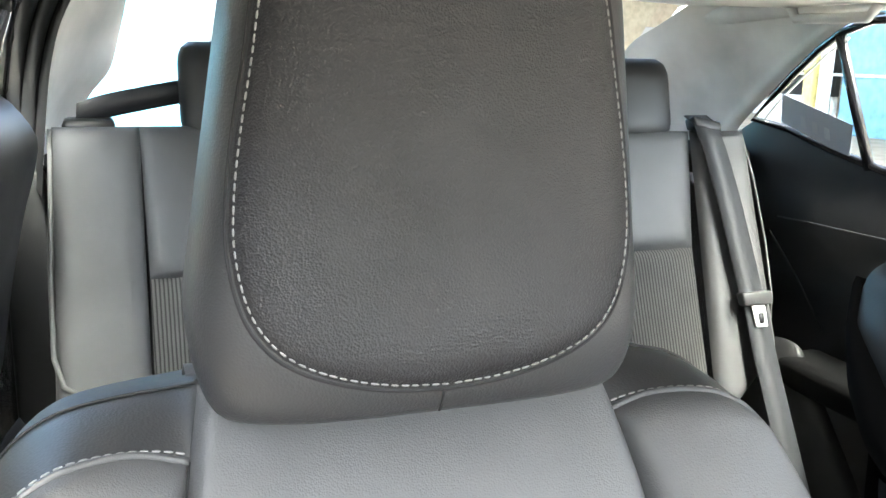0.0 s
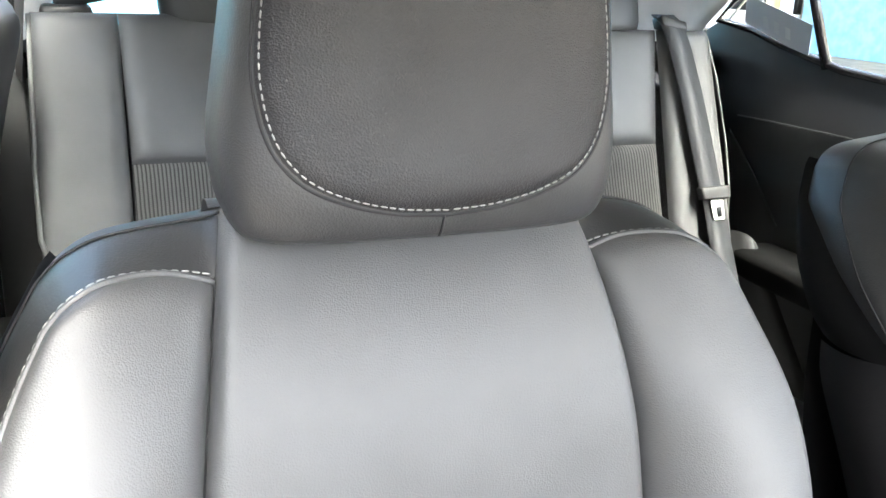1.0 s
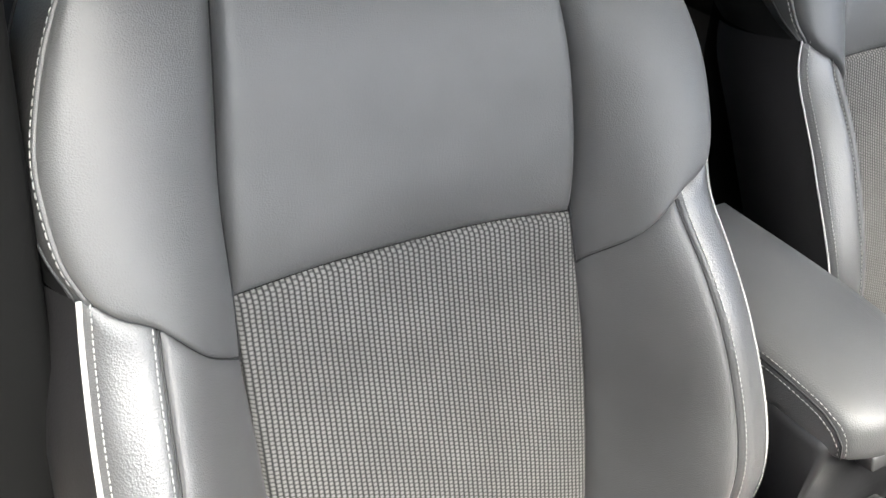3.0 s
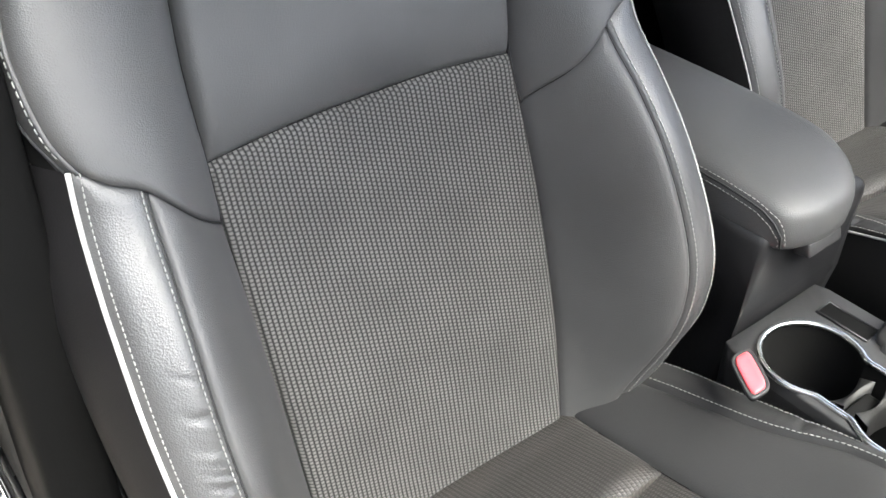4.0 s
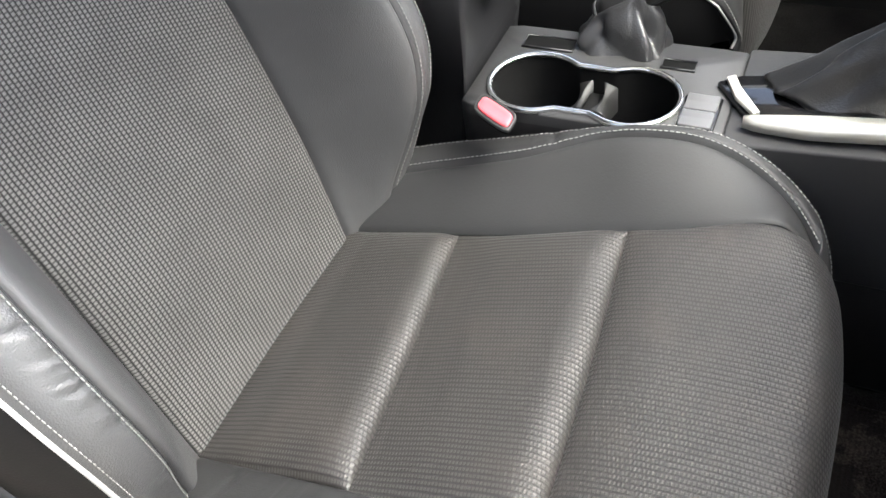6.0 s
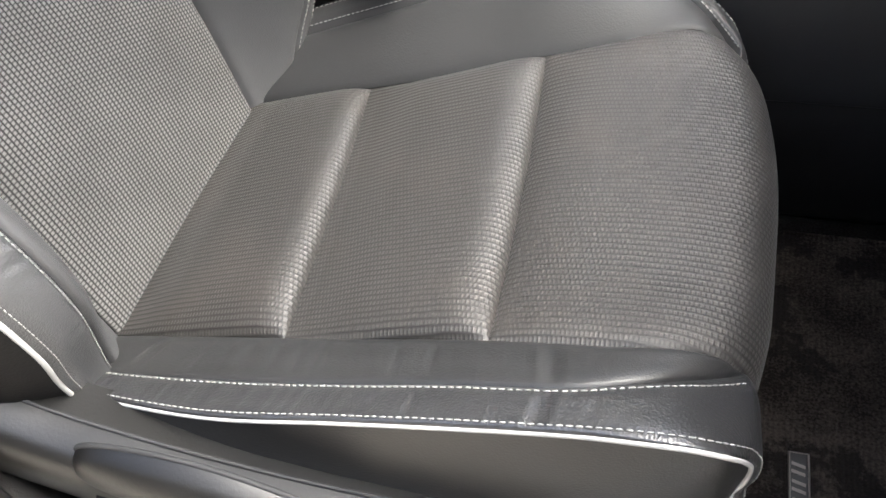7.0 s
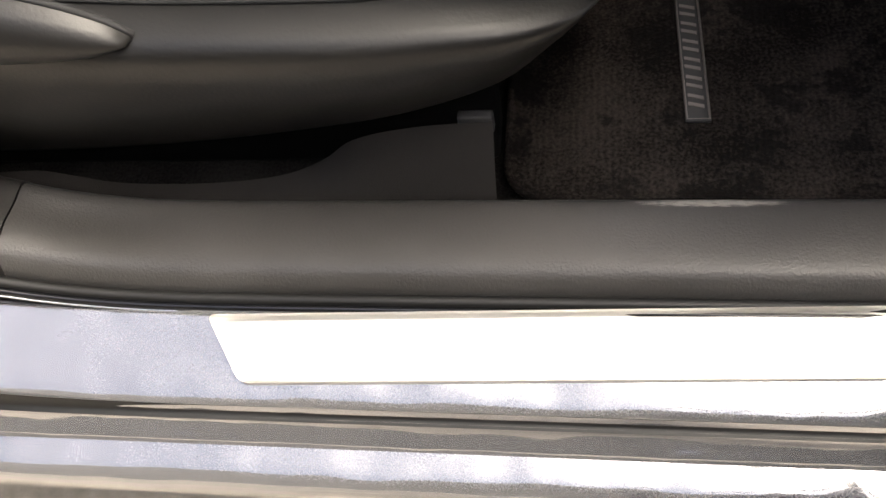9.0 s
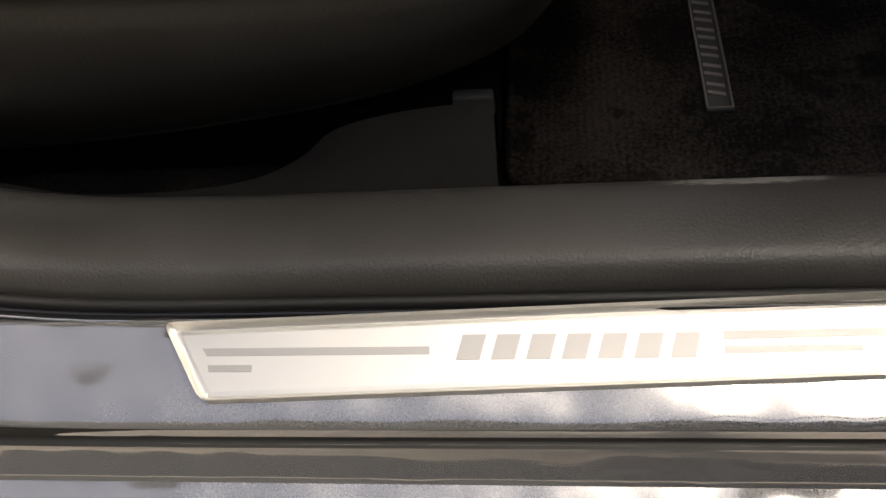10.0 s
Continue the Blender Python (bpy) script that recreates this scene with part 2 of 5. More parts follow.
GLASS = glass_material()
BLUE = rough_plastic("blue_wall_paint", (0.075, 0.25, 0.38), 0.6)
# Panel's blue, lightened in colour for its different light from the wall.
BLUE_PANEL = rough_plastic("blue_panel_lightened", (0.22, 0.42, 0.55), 0.6)
REAR_PIPING = rough_plastic("grey_piping", (0.085, 0.085, 0.083), 0.5)
# Beige held low, with part of the forecourt's shade in the colour.
BEIGE = rough_plastic("beige_render", (0.30, 0.26, 0.20), 0.85)
WHITE = rough_plastic("white_paint", (0.8, 0.8, 0.78), 0.7)
# Dark slab colour standing in for the unlit inside of the shopfront.
DARK_WALL = rough_plastic("dark_shopfront", (0.03, 0.028, 0.026), 0.6)
YELLOW = rough_plastic("yellow_paint", (0.75, 0.65, 0.28), 0.5)
# Dark colour of the added wall that blocks side light.
LIGHT_BLOCK = rough_plastic("side_light_block", (0.10, 0.095, 0.085), 0.85)
STICKER = material("grey_sticker", (0.30, 0.31, 0.33), 0.5)[0]


# ---------------------------------------------------------------- building helpers
def thing(name, label, category, place=(0, 0, 0), group="", kind=""):
    ob = new(name)
    ob.empty_display_size = 0.05
    ob.location = place
    return tagged(ob, label, category, group, kind)


def link_mesh(name, me, mat, parent=None, label=""):
    me.materials.append(mat)
    ob = new(name, me)
    if parent is not None:
        ob.parent = parent
        root = parent
        off = Vector((0, 0, 0))
        while root is not None:
            off += root.location
            root = root.parent
        ob.location = -off
        if parent.parent is not None:
            ob.location = -off
    return tagged(ob, label) if label else ob


def part(name, bm, mat, parent=None, label="", smooth=True):
    me = bpy.data.meshes.new(name)
    bm.to_mesh(me)
    bm.free()
    if smooth:
        me.shade_smooth()
    return link_mesh(name, me, mat, parent, label)


def surface(name, fn, ss, ts, mat, parent=None, label="", uv=None, back=None):
    """A grid mesh through fn(s, t); with back, a second sheet that far behind closes it."""
    ns, nt_ = len(ss), len(ts)
    verts, uvs = [], []
    for t in ts:
        for s in ss:
            p = fn(s, t)
            verts.append(tuple(p))
            uvs.append(uv(s, t) if uv else (s, t))
    faces = [(j * ns + i, j * ns + i + 1, (j + 1) * ns + i + 1, (j + 1) * ns + i) for j in range(nt_ - 1) for i in range(ns - 1)]
    me = bpy.data.meshes.new(name)
    me.from_pydata(verts, [], faces)
    layer = me.uv_layers.new(name="map")
    for loop in me.loops:
        layer.data[loop.index].uv = uvs[loop.vertex_index]
    me.shade_smooth()
    return link_mesh(name, me, mat, parent, label)


def spaced(n, tight=0.6):
    """n + 1 values from 0 to 1, closer together at both ends."""
    out = []
    for i in range(n + 1):
        x = i / n
        out.append((1 - tight) * x + tight * (0.5 - 0.5 * math.cos(math.pi * x)))
    return out


def curve_at(pts):
    """A smooth function from 0..1 through the points, by length."""
    P = [np.array(p, float) for p in pts]
    d = [0.0]
    for a, b in zip(P, P[1:]):
        d.append(d[-1] + float(np.linalg.norm(b - a)))
    d = [x / d[-1] for x in d]
    n = len(P)
    tang = []
    for i in range(n):
        a, b = max(i - 1, 0), min(i + 1, n - 1)
        tang.append((P[b] - P[a]) / max(d[b] - d[a], 1e-9))

    def f(t):
        t = min(max(t, 0.0), 1.0)
        i = min(max(k for k in range(n) if d[k] <= t + 1e-12), n - 2)
        h = d[i + 1] - d[i]
        x = (t - d[i]) / h
        return ((2 * x ** 3 - 3 * x ** 2 + 1) * P[i] + (x ** 3 - 2 * x ** 2 + x) * h * tang[i]
                + (3 * x ** 2 - 2 * x ** 3) * P[i + 1] + (x ** 3 - x ** 2) * h * tang[i + 1])
    return f


def interp(pairs):
    xs, ys = [p[0] for p in pairs], [p[1] for p in pairs]
    f = curve_at([(x, y) for x, y in pairs])
    table = [f(i / 240) for i in range(241)]
    tx, ty = [p[0] for p in table], [p[1] for p in table]
    return lambda x: float(np.interp(x, tx, ty))


def coons(left, right, bottom, top):
    """A patch of the plane between four curves; left and right run upwards, bottom and top from left to right."""
    c00, c10, c01, c11 = bottom(0), bottom(1), top(0), top(1)

    def f(s, t):
        return ((1 - s) * left(t) + s * right(t) + (1 - t) * bottom(s) + t * top(s)
                - ((1 - s) * (1 - t) * c00 + s * (1 - t) * c10 + (1 - s) * t * c01 + s * t * c11))
    return f


def swell(e, width):
    x = min(max(e / width, 0.0), 1.0)
    return math.sqrt(max(0.0, 1 - (1 - x) ** 2))


def panel(name, patch, place, mat, parent, label="", n=(24, 24), puff=0.004, width=0.018, sink=0.003, free=(0, 0, 0, 0), extra=None, rake=0.0, ends=0.0):
    """A stuffed panel: patch gives its place in the plan, place lays it on the form. free: edges (left, right, bottom, top) that are no seams."""
    a, b, c = patch(0, 0.5), patch(1, 0.5), patch(0.5, 0)
    d = patch(0.5, 1)
    ls, lt = float(np.linalg.norm(b - a)), float(np.linalg.norm(d - c))

    def height(s, t):
        h = 1.0
        for k, (e, off) in enumerate(zip((s * ls, (1 - s) * ls, t * lt, (1 - t) * lt), free)):
            if off:
                continue
            if rake and k == 3:
                h *= swell(e, 0.034)
            elif rake and k == 2:
                x = min(1.0, e / 0.06)
                h *= 0.25 * min(1.0, e / 0.012) + 0.75 * x * x * (3 - 2 * x)
            else:
                h *= swell(e, ends if ends and k > 1 else width)
        return -sink + (puff * (1 - rake + rake * math.sin(0.5 * math.pi * t) ** 1.5) + sink) * h + (extra(s, t) if extra else 0.0)

    def fn(s, t):
        q = patch(s, t)
        return place(q[0], q[1], height(s, t))
    return surface(name, fn, spaced(n[0]), spaced(n[1]), mat, parent, label, uv=lambda s, t: tuple(patch(s, t)[:2]))


def sweep(bm, pts, radius, sides=6, closed=False, flat=1.0):
    """A round tube along points."""
    P = [Vector(p) for p in pts]
    n = len(P)
    rings = []
    ref = Vector((0.13, 0.31, 0.94))
    for i, p in enumerate(P):
        a = P[(i - 1) % n] if closed else P[max(i - 1, 0)]
        b = P[(i + 1) % n] if closed else P[min(i + 1, n - 1)]
        t = (b - a).normalized()
        u = t.cross(ref).normalized()
        w = t.cross(u)
        r = radius[i] if isinstance(radius, (list, tuple)) else radius
        rings.append([bm.verts.new(p + r * (math.cos(k * math.tau / sides) * u + flat * math.sin(k * math.tau / sides) * w)) for k in range(sides)])
    for i in range(n if closed else n - 1):
        A, B = rings[i], rings[(i + 1) % n]
        for k in range(sides):
            bm.faces.new((A[k], A[(k + 1) % sides], B[(k + 1) % sides], B[k]))
    if not closed:
        bm.faces.new(list(reversed(rings[0])))
        bm.faces.new(rings[-1])


def tube(name, pts, radius, mat, parent=None, label="", sides=8, closed=False, flat=1.0):
    bm = bmesh.new()
    sweep(bm, pts, radius, sides, closed, flat)
    bmesh.ops.recalc_face_normals(bm, faces=bm.faces)
    return part(name, bm, mat, parent, label)


def stitches(name, pts, parent, pitch=0.0060, length=0.0044, radius=0.00066, mat=None, label="row of white thread stitches"):
    """Single stitches of thread along a line of points."""
    P = [Vector(p) for p in pts]
    d = [0.0]
    for a, b in zip(P, P[1:]):
        d.append(d[-1] + (b - a).length)

    def at(x):
        i = int(np.searchsorted(d, x)) - 1
        i = min(max(i, 0), len(P) - 2)
        return P[i].lerp(P[i + 1], (x - d[i]) / max(d[i + 1] - d[i], 1e-9))
    verts, faces = [], []
    x = pitch * 0.5
    rnd = random.Random(len(pts))
    while x + length < d[-1]:
        a, b = at(x), at(x + length * rnd.uniform(0.9, 1.08))
        t = (b - a).normalized()
        u = t.cross(Vector((0.13, 0.31, 0.94))).normalized()
        w = t.cross(u)
        base = len(verts)
        for p, r in ((a, 0.5), (a.lerp(b, 0.25), 1.0), (a.lerp(b, 0.75), 1.0), (b, 0.5)):
            for k in range(4):
                ang = math.tau * (k + 0.5) / 4
                verts.append(tuple(p + r * radius * (math.cos(ang) * u + math.sin(ang) * w)))
        for j in range(3):
            for k in range(4):
                faces.append((base + 4 * j + k, base + 4 * j + (k + 1) % 4, base + 4 * j + 4 + (k + 1) % 4, base + 4 * j + 4 + k))
        x += pitch
    me = bpy.data.meshes.new(name)
    me.from_pydata(verts, [], faces)
    me.shade_smooth()
    return link_mesh(name, me, mat or THREAD, parent, label)


def box_bm(lo, hi, bevel=0.004, segments=2):
    bm = bmesh.new()
    bmesh.ops.create_cube(bm, size=1.0)
    lo, hi = Vector(lo), Vector(hi)
    for v in bm.verts:
        v.co = Vector(lo[i] + (v.co[i] + 0.5) * (hi[i] - lo[i]) for i in range(3))
    if bevel:
        bmesh.ops.bevel(bm, geom=bm.edges[:], offset=bevel, segments=segments, profile=0.5, affect="EDGES")
    return bm


def prism_bm(outline, direction, bevel=0.0, segments=2):
    """A solid from an outline of points pushed along a direction."""
    bm = bmesh.new()
    a = [bm.verts.new(p) for p in outline]
    b = [bm.verts.new(Vector(p) + Vector(direction)) for p in outline]
    n = len(a)
    bm.faces.new(a)
    bm.faces.new(list(reversed(b)))
    for i in range(n):
        bm.faces.new((a[i], b[i], b[(i + 1) % n], a[(i + 1) % n]))
    bmesh.ops.recalc_face_normals(bm, faces=bm.faces)
    if bevel:
        bmesh.ops.bevel(bm, geom=bm.edges[:], offset=bevel, segments=segments, profile=0.5, affect="EDGES")
    return bm


def loft(name, rings, mat, parent=None, label="", closed=True, caps=True):
    bm = bmesh.new()
    R = [[bm.verts.new(p) for p in ring] for ring in rings]
    n = len(R[0])
    for A, B in zip(R, R[1:]):
        for k in range(n if closed else n - 1):
            bm.faces.new((A[k], A[(k + 1) % n], B[(k + 1) % n], B[k]))
    if caps:
        bm.faces.new(list(reversed(R[0])))
        bm.faces.new(R[-1])
    bmesh.ops.recalc_face_normals(bm, faces=bm.faces)
    return part(name, bm, mat, parent, label)


# ---------------------------------------------------------------- front seats
def front_seat(name, label, cx, cy, outer, lean):
    """A front seat with its bite line at cx, its middle at cy; outer is the sign of the side that faces its door; lean in degrees."""
    seat = thing(name, label, "car seat", (cx + 0.2, cy, 0.29), "front seats")
    bx, bz = cx, 0.475
    turn = Matrix.Rotation(radians(-lean), 3, "Y")
    pivot = Vector((cx, cy, bz))

    # --- backrest: y across, v up along the back, d forward of it
    def spine(v):
        return -0.245 * v + 0.25 * max(0.0, v - 0.35) ** 2

    stitch_v = interp([(-0.03, 0.172), (0.0, 0.182), (0.04, 0.195), (0.08, 0.206), (0.12, 0.213), (0.2, 0.222), (0.3, 0.218), (0.4, 0.206), (0.45, 0.2), (0.55, 0.19), (0.66, 0.17)])
    edge_v = interp([(-0.03, 0.205), (0.0, 0.220), (0.04, 0.232), (0.08, 0.243), (0.12, 0.254), (0.2, 0.263), (0.3, 0.262), (0.4, 0.250), (0.43, 0.246), (0.47, 0.251), (0.50, 0.252), (0.54, 0.244), (0.58, 0.228), (0.62, 0.212), (0.66, 0.20)])
    crest_v = interp([(-0.03, 0.015), (0.0, 0.034), (0.04, 0.058), (0.08, 0.086), (0.12, 0.110), (0.17, 0.123), (0.22, 0.121), (0.3, 0.104), (0.35, 0.085), (0.4, 0.060), (0.44, 0.052), (0.5, 0.038), (0.56, 0.022), (0.62, 0.002), (0.66, -0.015)])
    rim_v = interp([(-0.03, 0.012), (0.0, 0.036), (0.04, 0.058), (0.08, 0.080), (0.12, 0.103), (0.17, 0.115), (0.22, 0.110), (0.3, 0.088), (0.35, 0.070), (0.4, 0.050), (0.44, 0.047), (0.5, 0.030), (0.54, 0.018), (0.58, 0.004), (0.62, -0.010), (0.66, -0.03)])
    pipe_v = edge_v

    # the seams round the insert and the upper panel, on the door's and the console's side
    door_edge = [(0.142, -0.05), (0.141, 0.06), (0.141, 0.13), (0.143, 0.26), (0.146, 0.345)]
    console_edge = [(0.140, -0.05), (0.149, 0.03), (0.155, 0.10), (0.157, 0.17), (0.156, 0.26), (0.149, 0.345)]
    insert_edge = {outer: door_edge, -outer: console_edge}
    cen = [(0.144, 0.392), (0.143, 0.47), (0.135, 0.55), (0.122, 0.633), (0.114, 0.675)]
    seam_v = {sg: interp([(v, y) for y, v in insert_edge[sg] + cen]) for sg in (-1, 1)}

    def depth(y, v):
        a = abs(y)
        s, p, h, rim_d = stitch_v(v), edge_v(v), crest_v(v), rim_v(v)
        f = seam_v[1 if y > 0 else -1](v)
        if a <= f:
            d = 0.008 * (a / f) ** 2 - 0.006 + 0.012 * math.exp(-((v - 0.15) / 0.12) ** 2) * (1 - (a / f) ** 4)
        elif a <= s:
            x = (a - f) / (s - f)
            sharp = 0.5 * math.sin(0.5 * math.pi * x) + 0.5 * x * x * (3 - 2 * x)
            d = 0.002 + (h - 0.002) * sharp
        else:
            x = (a - s) / max(p - s, 0.01)
            d = h + (rim_d - h) * x * x
        w = min(1.0, max(0.0, (v - 0.36) / 0.10))
        if w > 0 and a > f:
            # the shoulder is one even swelling
            w = w * w * (3 - 2 * w)
            xs, x = (s - f) / (p - f), (a - f) / (p - f)
            full = (h - 0.002 - (rim_d - 0.002) * xs) / (xs * (1 - xs))
            d = d * (1 - w) + w * (0.002 + (rim_d - 0.002) * x + full * x * (1 - x))
        if v > 0.5:
            k = min(1.0, max(0.0, (a - f) / (p - f)))
            d -= 2.0 * (v - 0.5) ** 2 * (1 - k * k * (3 - 2 * k))
        return d

    def back(y, v, d):
        dd = depth(y, v) + d
        p = Vector((bx + spine(v) + 0.972 * dd, cy + y, bz + 0.972 * v + 0.235 * dd))
        return pivot + turn @ (p - pivot)

    fab_l = curve_at([(-y, v) for y, v in insert_edge[-1] + [(0.144, 0.392)]])
    fab_r = curve_at(insert_edge[1] + [(0.144, 0.392)])
    fab_b = curve_at([fab_l(0), (0, -0.05), fab_r(0)])
    fab_t = curve_at([(-0.144, 0.392), (-0.07, 0.396), (0, 0.397), (0.07, 0.397), (0.144, 0.392)])
    panel("fabric_insert", coons(fab_l, fab_r, fab_b, fab_t), back, FABRIC, seat, "grey woven fabric backrest insert", (40, 40), 0.003, 0.012)
    cen_l = curve_at([(-y, v) for y, v in cen])
    cen_r = curve_at(cen)
    cen_t = curve_at([(-0.114, 0.675), (0, 0.678), (0.114, 0.675)])
    panel("upper_panel", coons(cen_l, cen_r, fab_t, cen_t), back, LEATHER, seat, "smooth black leather upper backrest panel", (44, 44), 0.016, 0.012, 0.0045, (0, 0, 0, 1), ends=0.07)

    for sg in (-1, 1):
        def m(points, sg=sg):
            f = curve_at(points)
            return lambda t: f(t) * np.array((sg, 1))
        low_seam = [insert_edge[sg][-1], (0.155, 0.352), (0.175, 0.372), (0.205, 0.407), (0.226, 0.420), (0.240, 0.432)]
        inner_up = [insert_edge[sg][-1], (0.144, 0.392), (0.143, 0.47), (0.135, 0.55), (0.122, 0.633)]
        over = [(0.122, 0.633), (0.15, 0.641), (0.18, 0.640), (0.200, 0.630), (0.212, 0.617)]
        down = [(0.240, 0.432), (0.249, 0.455), (0.252, 0.49), (0.250, 0.52), (0.240, 0.555), (0.228, 0.585), (0.212, 0.617)]
        panel("upper_bolster", coons(m(inner_up), m(down), m(low_seam), m(over)), back, LEATHER, seat, "grained black leather shoulder bolster", (32, 36), 0.010, 0.014)
        edge = [back(*(m(down)(t)), -0.001) for t in np.linspace(0, 1, 40)] + [back(*(m(over)(1 - t)), -0.001) for t in np.linspace(0, 1, 30)][1:]
        wrap_front = edge
        far = []
        for i, p in enumerate(edge):
            t = i / (len(edge) - 1)
            q = (m(down)(min(1, t / 0.57)) if t <= 0.57 else m(over)(1 - (t - 0.57) / 0.43))
            out = Vector((0, sg * (0.010 if t < 0.7 else 0.010 * (1 - t) / 0.3), -0.006 * min(1, t / 0.6)))
            reach = 0.008 + 0.107 * min(1.0, t / 0.45)
            goal = p + out + (turn @ Vector((-reach, 0, 0.0))) - Vector((0, sg * 0.010 * reach / 0.115, 0))
            tip = back(sg * 0.113, 0.676, 0.0) + (turn @ Vector((-0.050, 0, -0.012)))
            w_ = max(0.0, (t - 0.6) / 0.4) ** 1.5
            far.append(goal.lerp(tip + Vector((0, (goal.y - tip.y) * (1 - w_) ** 2, 0)), w_))

        def wrap(s, t, A=wrap_front, B=far, sg=sg):
            i = t * (len(A) - 1)
            k = min(int(i), len(A) - 2)
            a, b = A[k].lerp(A[k + 1], i - k), B[k].lerp(B[k + 1], i - k)
            bulge = math.sin(math.pi * s) * 0.008 * min(1.0, 0.15 + t / 0.25)
            p = a.lerp(b, s) + Vector((0, sg * bulge * (1 - 0.7 * min(1.0, max(0.0, (t - 0.40) / 0.3))), bulge * (0.2 + t)))
            if t > 0.72:
                w = ((t - 0.72) / 0.28) ** 2
                k = min(s / 0.6, 1.0)
                e = back(sg * (0.122 - 0.009 * k), 0.633 + 0.043 * k, -0.001)
                if s > 0.6:
                    e = e + (turn @ Vector((-0.055 * (s - 0.6) / 0.4, 0, -0.014 * (s - 0.6) / 0.4)))
                p = p.lerp(e, w)
            return p
        surface("shoulder_wrap", wrap, spaced(12), [i / 60 for i in range(61)], LEATHER_PLAIN, seat, "black leather wrap over the shoulder")
        tube("wrap_seam", [wrap(0.55, t / 50) + Vector((0, sg * 0.0006, 0.0008)) for t in range(51)], 0.0010, SEAM, seat, "", 5)
        def beside(t):
            """A point of the wrap just behind the welt."""
            a, b = wrap(0.0, t), wrap(0.08, t)
            return a + (b - a).normalized() * 0.0038 + Vector((0, sg * 0.0005, 0.0005))
        stitches("shoulder_stitching", [beside(t / 120) for t in range(3, 119)], seat)
        tube("shoulder_seam", edge, 0.0021, LEATHER, seat, "raised leather seam along the shoulder", 8)

        def upper_flank(s, t, A=far):
            i = 0.62 * t * (len(A) - 1)
            k = min(int(i), len(A) - 2)
            a = A[k].lerp(A[k + 1], i - k)
            e = edge[k].lerp(edge[k + 1], i - k)
            b = e + (turn @ Vector((-0.125, 0, -0.004))) + Vector((0, sg * 0.004, 0))
            return a.lerp(b, s) + Vector((0, sg * 0.018 * math.sin(math.pi * s) * (1 - t), 0))
        # Near-black sheet standing in for the shade behind the shoulder.
        surface("upper_flank", upper_flank, spaced(8), [i / 40 for i in range(41)], NEAR_BLACK, seat, "near-black sheet for the shade behind the shoulder")
        # Crease shadows between the panels, laid in as dark tubes.
        tube("panel_seam", [back(*(m(inner_up)(t)), -0.0012) for t in np.linspace(0, 1, 50)], 0.0011, SEAM, seat, "", 6)
        tube("panel_seam", [back(*(m(low_seam)(t)), -0.0012) for t in np.linspace(0, 1, 40)], 0.0012, SEAM, seat, "", 6)
        crease_rnd = random.Random(9)
        creases = [(crease_rnd.gauss(0.58, 0.12), crease_rnd.uniform(0.0028, 0.0052), crease_rnd.uniform(0.0008, 0.0022)) for _ in range(34)] if sg == outer else []
        # lower bolster: an inner panel, a band outside the stitching and the white piping
        s_line = [(stitch_v(v), v) for v in (-0.02, 0.03, 0.1, 0.18, 0.26, 0.34, 0.412)]
        p_line = [(pipe_v(v), v) for v in (-0.02, 0.03, 0.1, 0.18, 0.26, 0.34, 0.40)] + [(0.2455, 0.4345)]
        f_line = insert_edge[sg]
        panel("lower_bolster", coons(m(f_line), m(s_line), m([f_line[0], (0.165, -0.02), (stitch_v(-0.02), -0.02)]), m(low_seam[:4])), back, LEATHER, seat, "plain black leather side bolster", (18, 40), 0.0035, 0.010)
        panel("bolster_band", coons(m(s_line), m(p_line), m([(stitch_v(-0.02), -0.02), (pipe_v(-0.02), -0.02)]), m(low_seam[3:] + [(0.2455, 0.4345)])), back, LEATHER_BAND, seat, "glossy creased leather band beside the piping", (18, 220), 0.006, 0.016, extra=lambda s, t: -sum(k * math.exp(-((t - c_ - 0.02 * s) / w) ** 2) for c_, w, k in creases) * 1.3 * max(0.0, 1 - 1.7 * s) * min(1, s * 9))
        stitches("bolster_stitching", [back(*(m([(a + 0.0045, v) for a, v in s_line])(t)), 0.0044) for t in np.linspace(0, 1, 60)], seat, 0.0050, 0.0037, 0.0006)
        tube("bolster_seam", [back(*(m([(a + 0.0002, v) for a, v in s_line])(t)), -0.0010) for t in np.linspace(0, 1, 60)], 0.0011, SEAM, seat, "", 6)
        stitches("piping_stitching", [back(*(m([(a - 0.0055, v) for a, v in p_line])(t)), 0.0052) for t in np.linspace(0, 1, 60)], seat, 0.0046, 0.0034, 0.00055)
        pipe_pts = [back(*(m(p_line)(t)), 0.001) for t in np.linspace(0, 1, 50)]
        tube("piping", pipe_pts, 0.0019 if sg == outer else 0.0010, PIPING, seat, "white piping along the bolster", 8)
        rim = pipe_pts
        rear = [p + turn @ Vector((-0.12, 0, -0.01)) + Vector((0, sg * 0.004, 0)) for p in rim]

        def flank(s, t, A=rim, B=rear, sg=sg):
            i = t * (len(A) - 1)
            k = min(int(i), len(A) - 2)
            a, b = A[k].lerp(A[k + 1], i - k), B[k].lerp(B[k + 1], i - k)
            return a.lerp(b, s) + Vector((0, sg * 0.020 * math.sin(math.pi * s), 0))
        surface("side_flank", flank, spaced(10), [i / 50 for i in range(51)], SIDE_VINYL, seat, "vinyl side of the backrest in a shaded colour")
    # Solid dark tube drawn in place of the shade in the bite.
    tube("bite_shade", [back(outer * 0.196, -0.016, 0.001), back(outer * 0.214, -0.018, 0.001), back(outer * 0.232, -0.020, -0.002)], [0.0045, 0.0055, 0.004], NEAR_BLACK, seat, "dark tube for the shade at the foot of the bolster", 8)
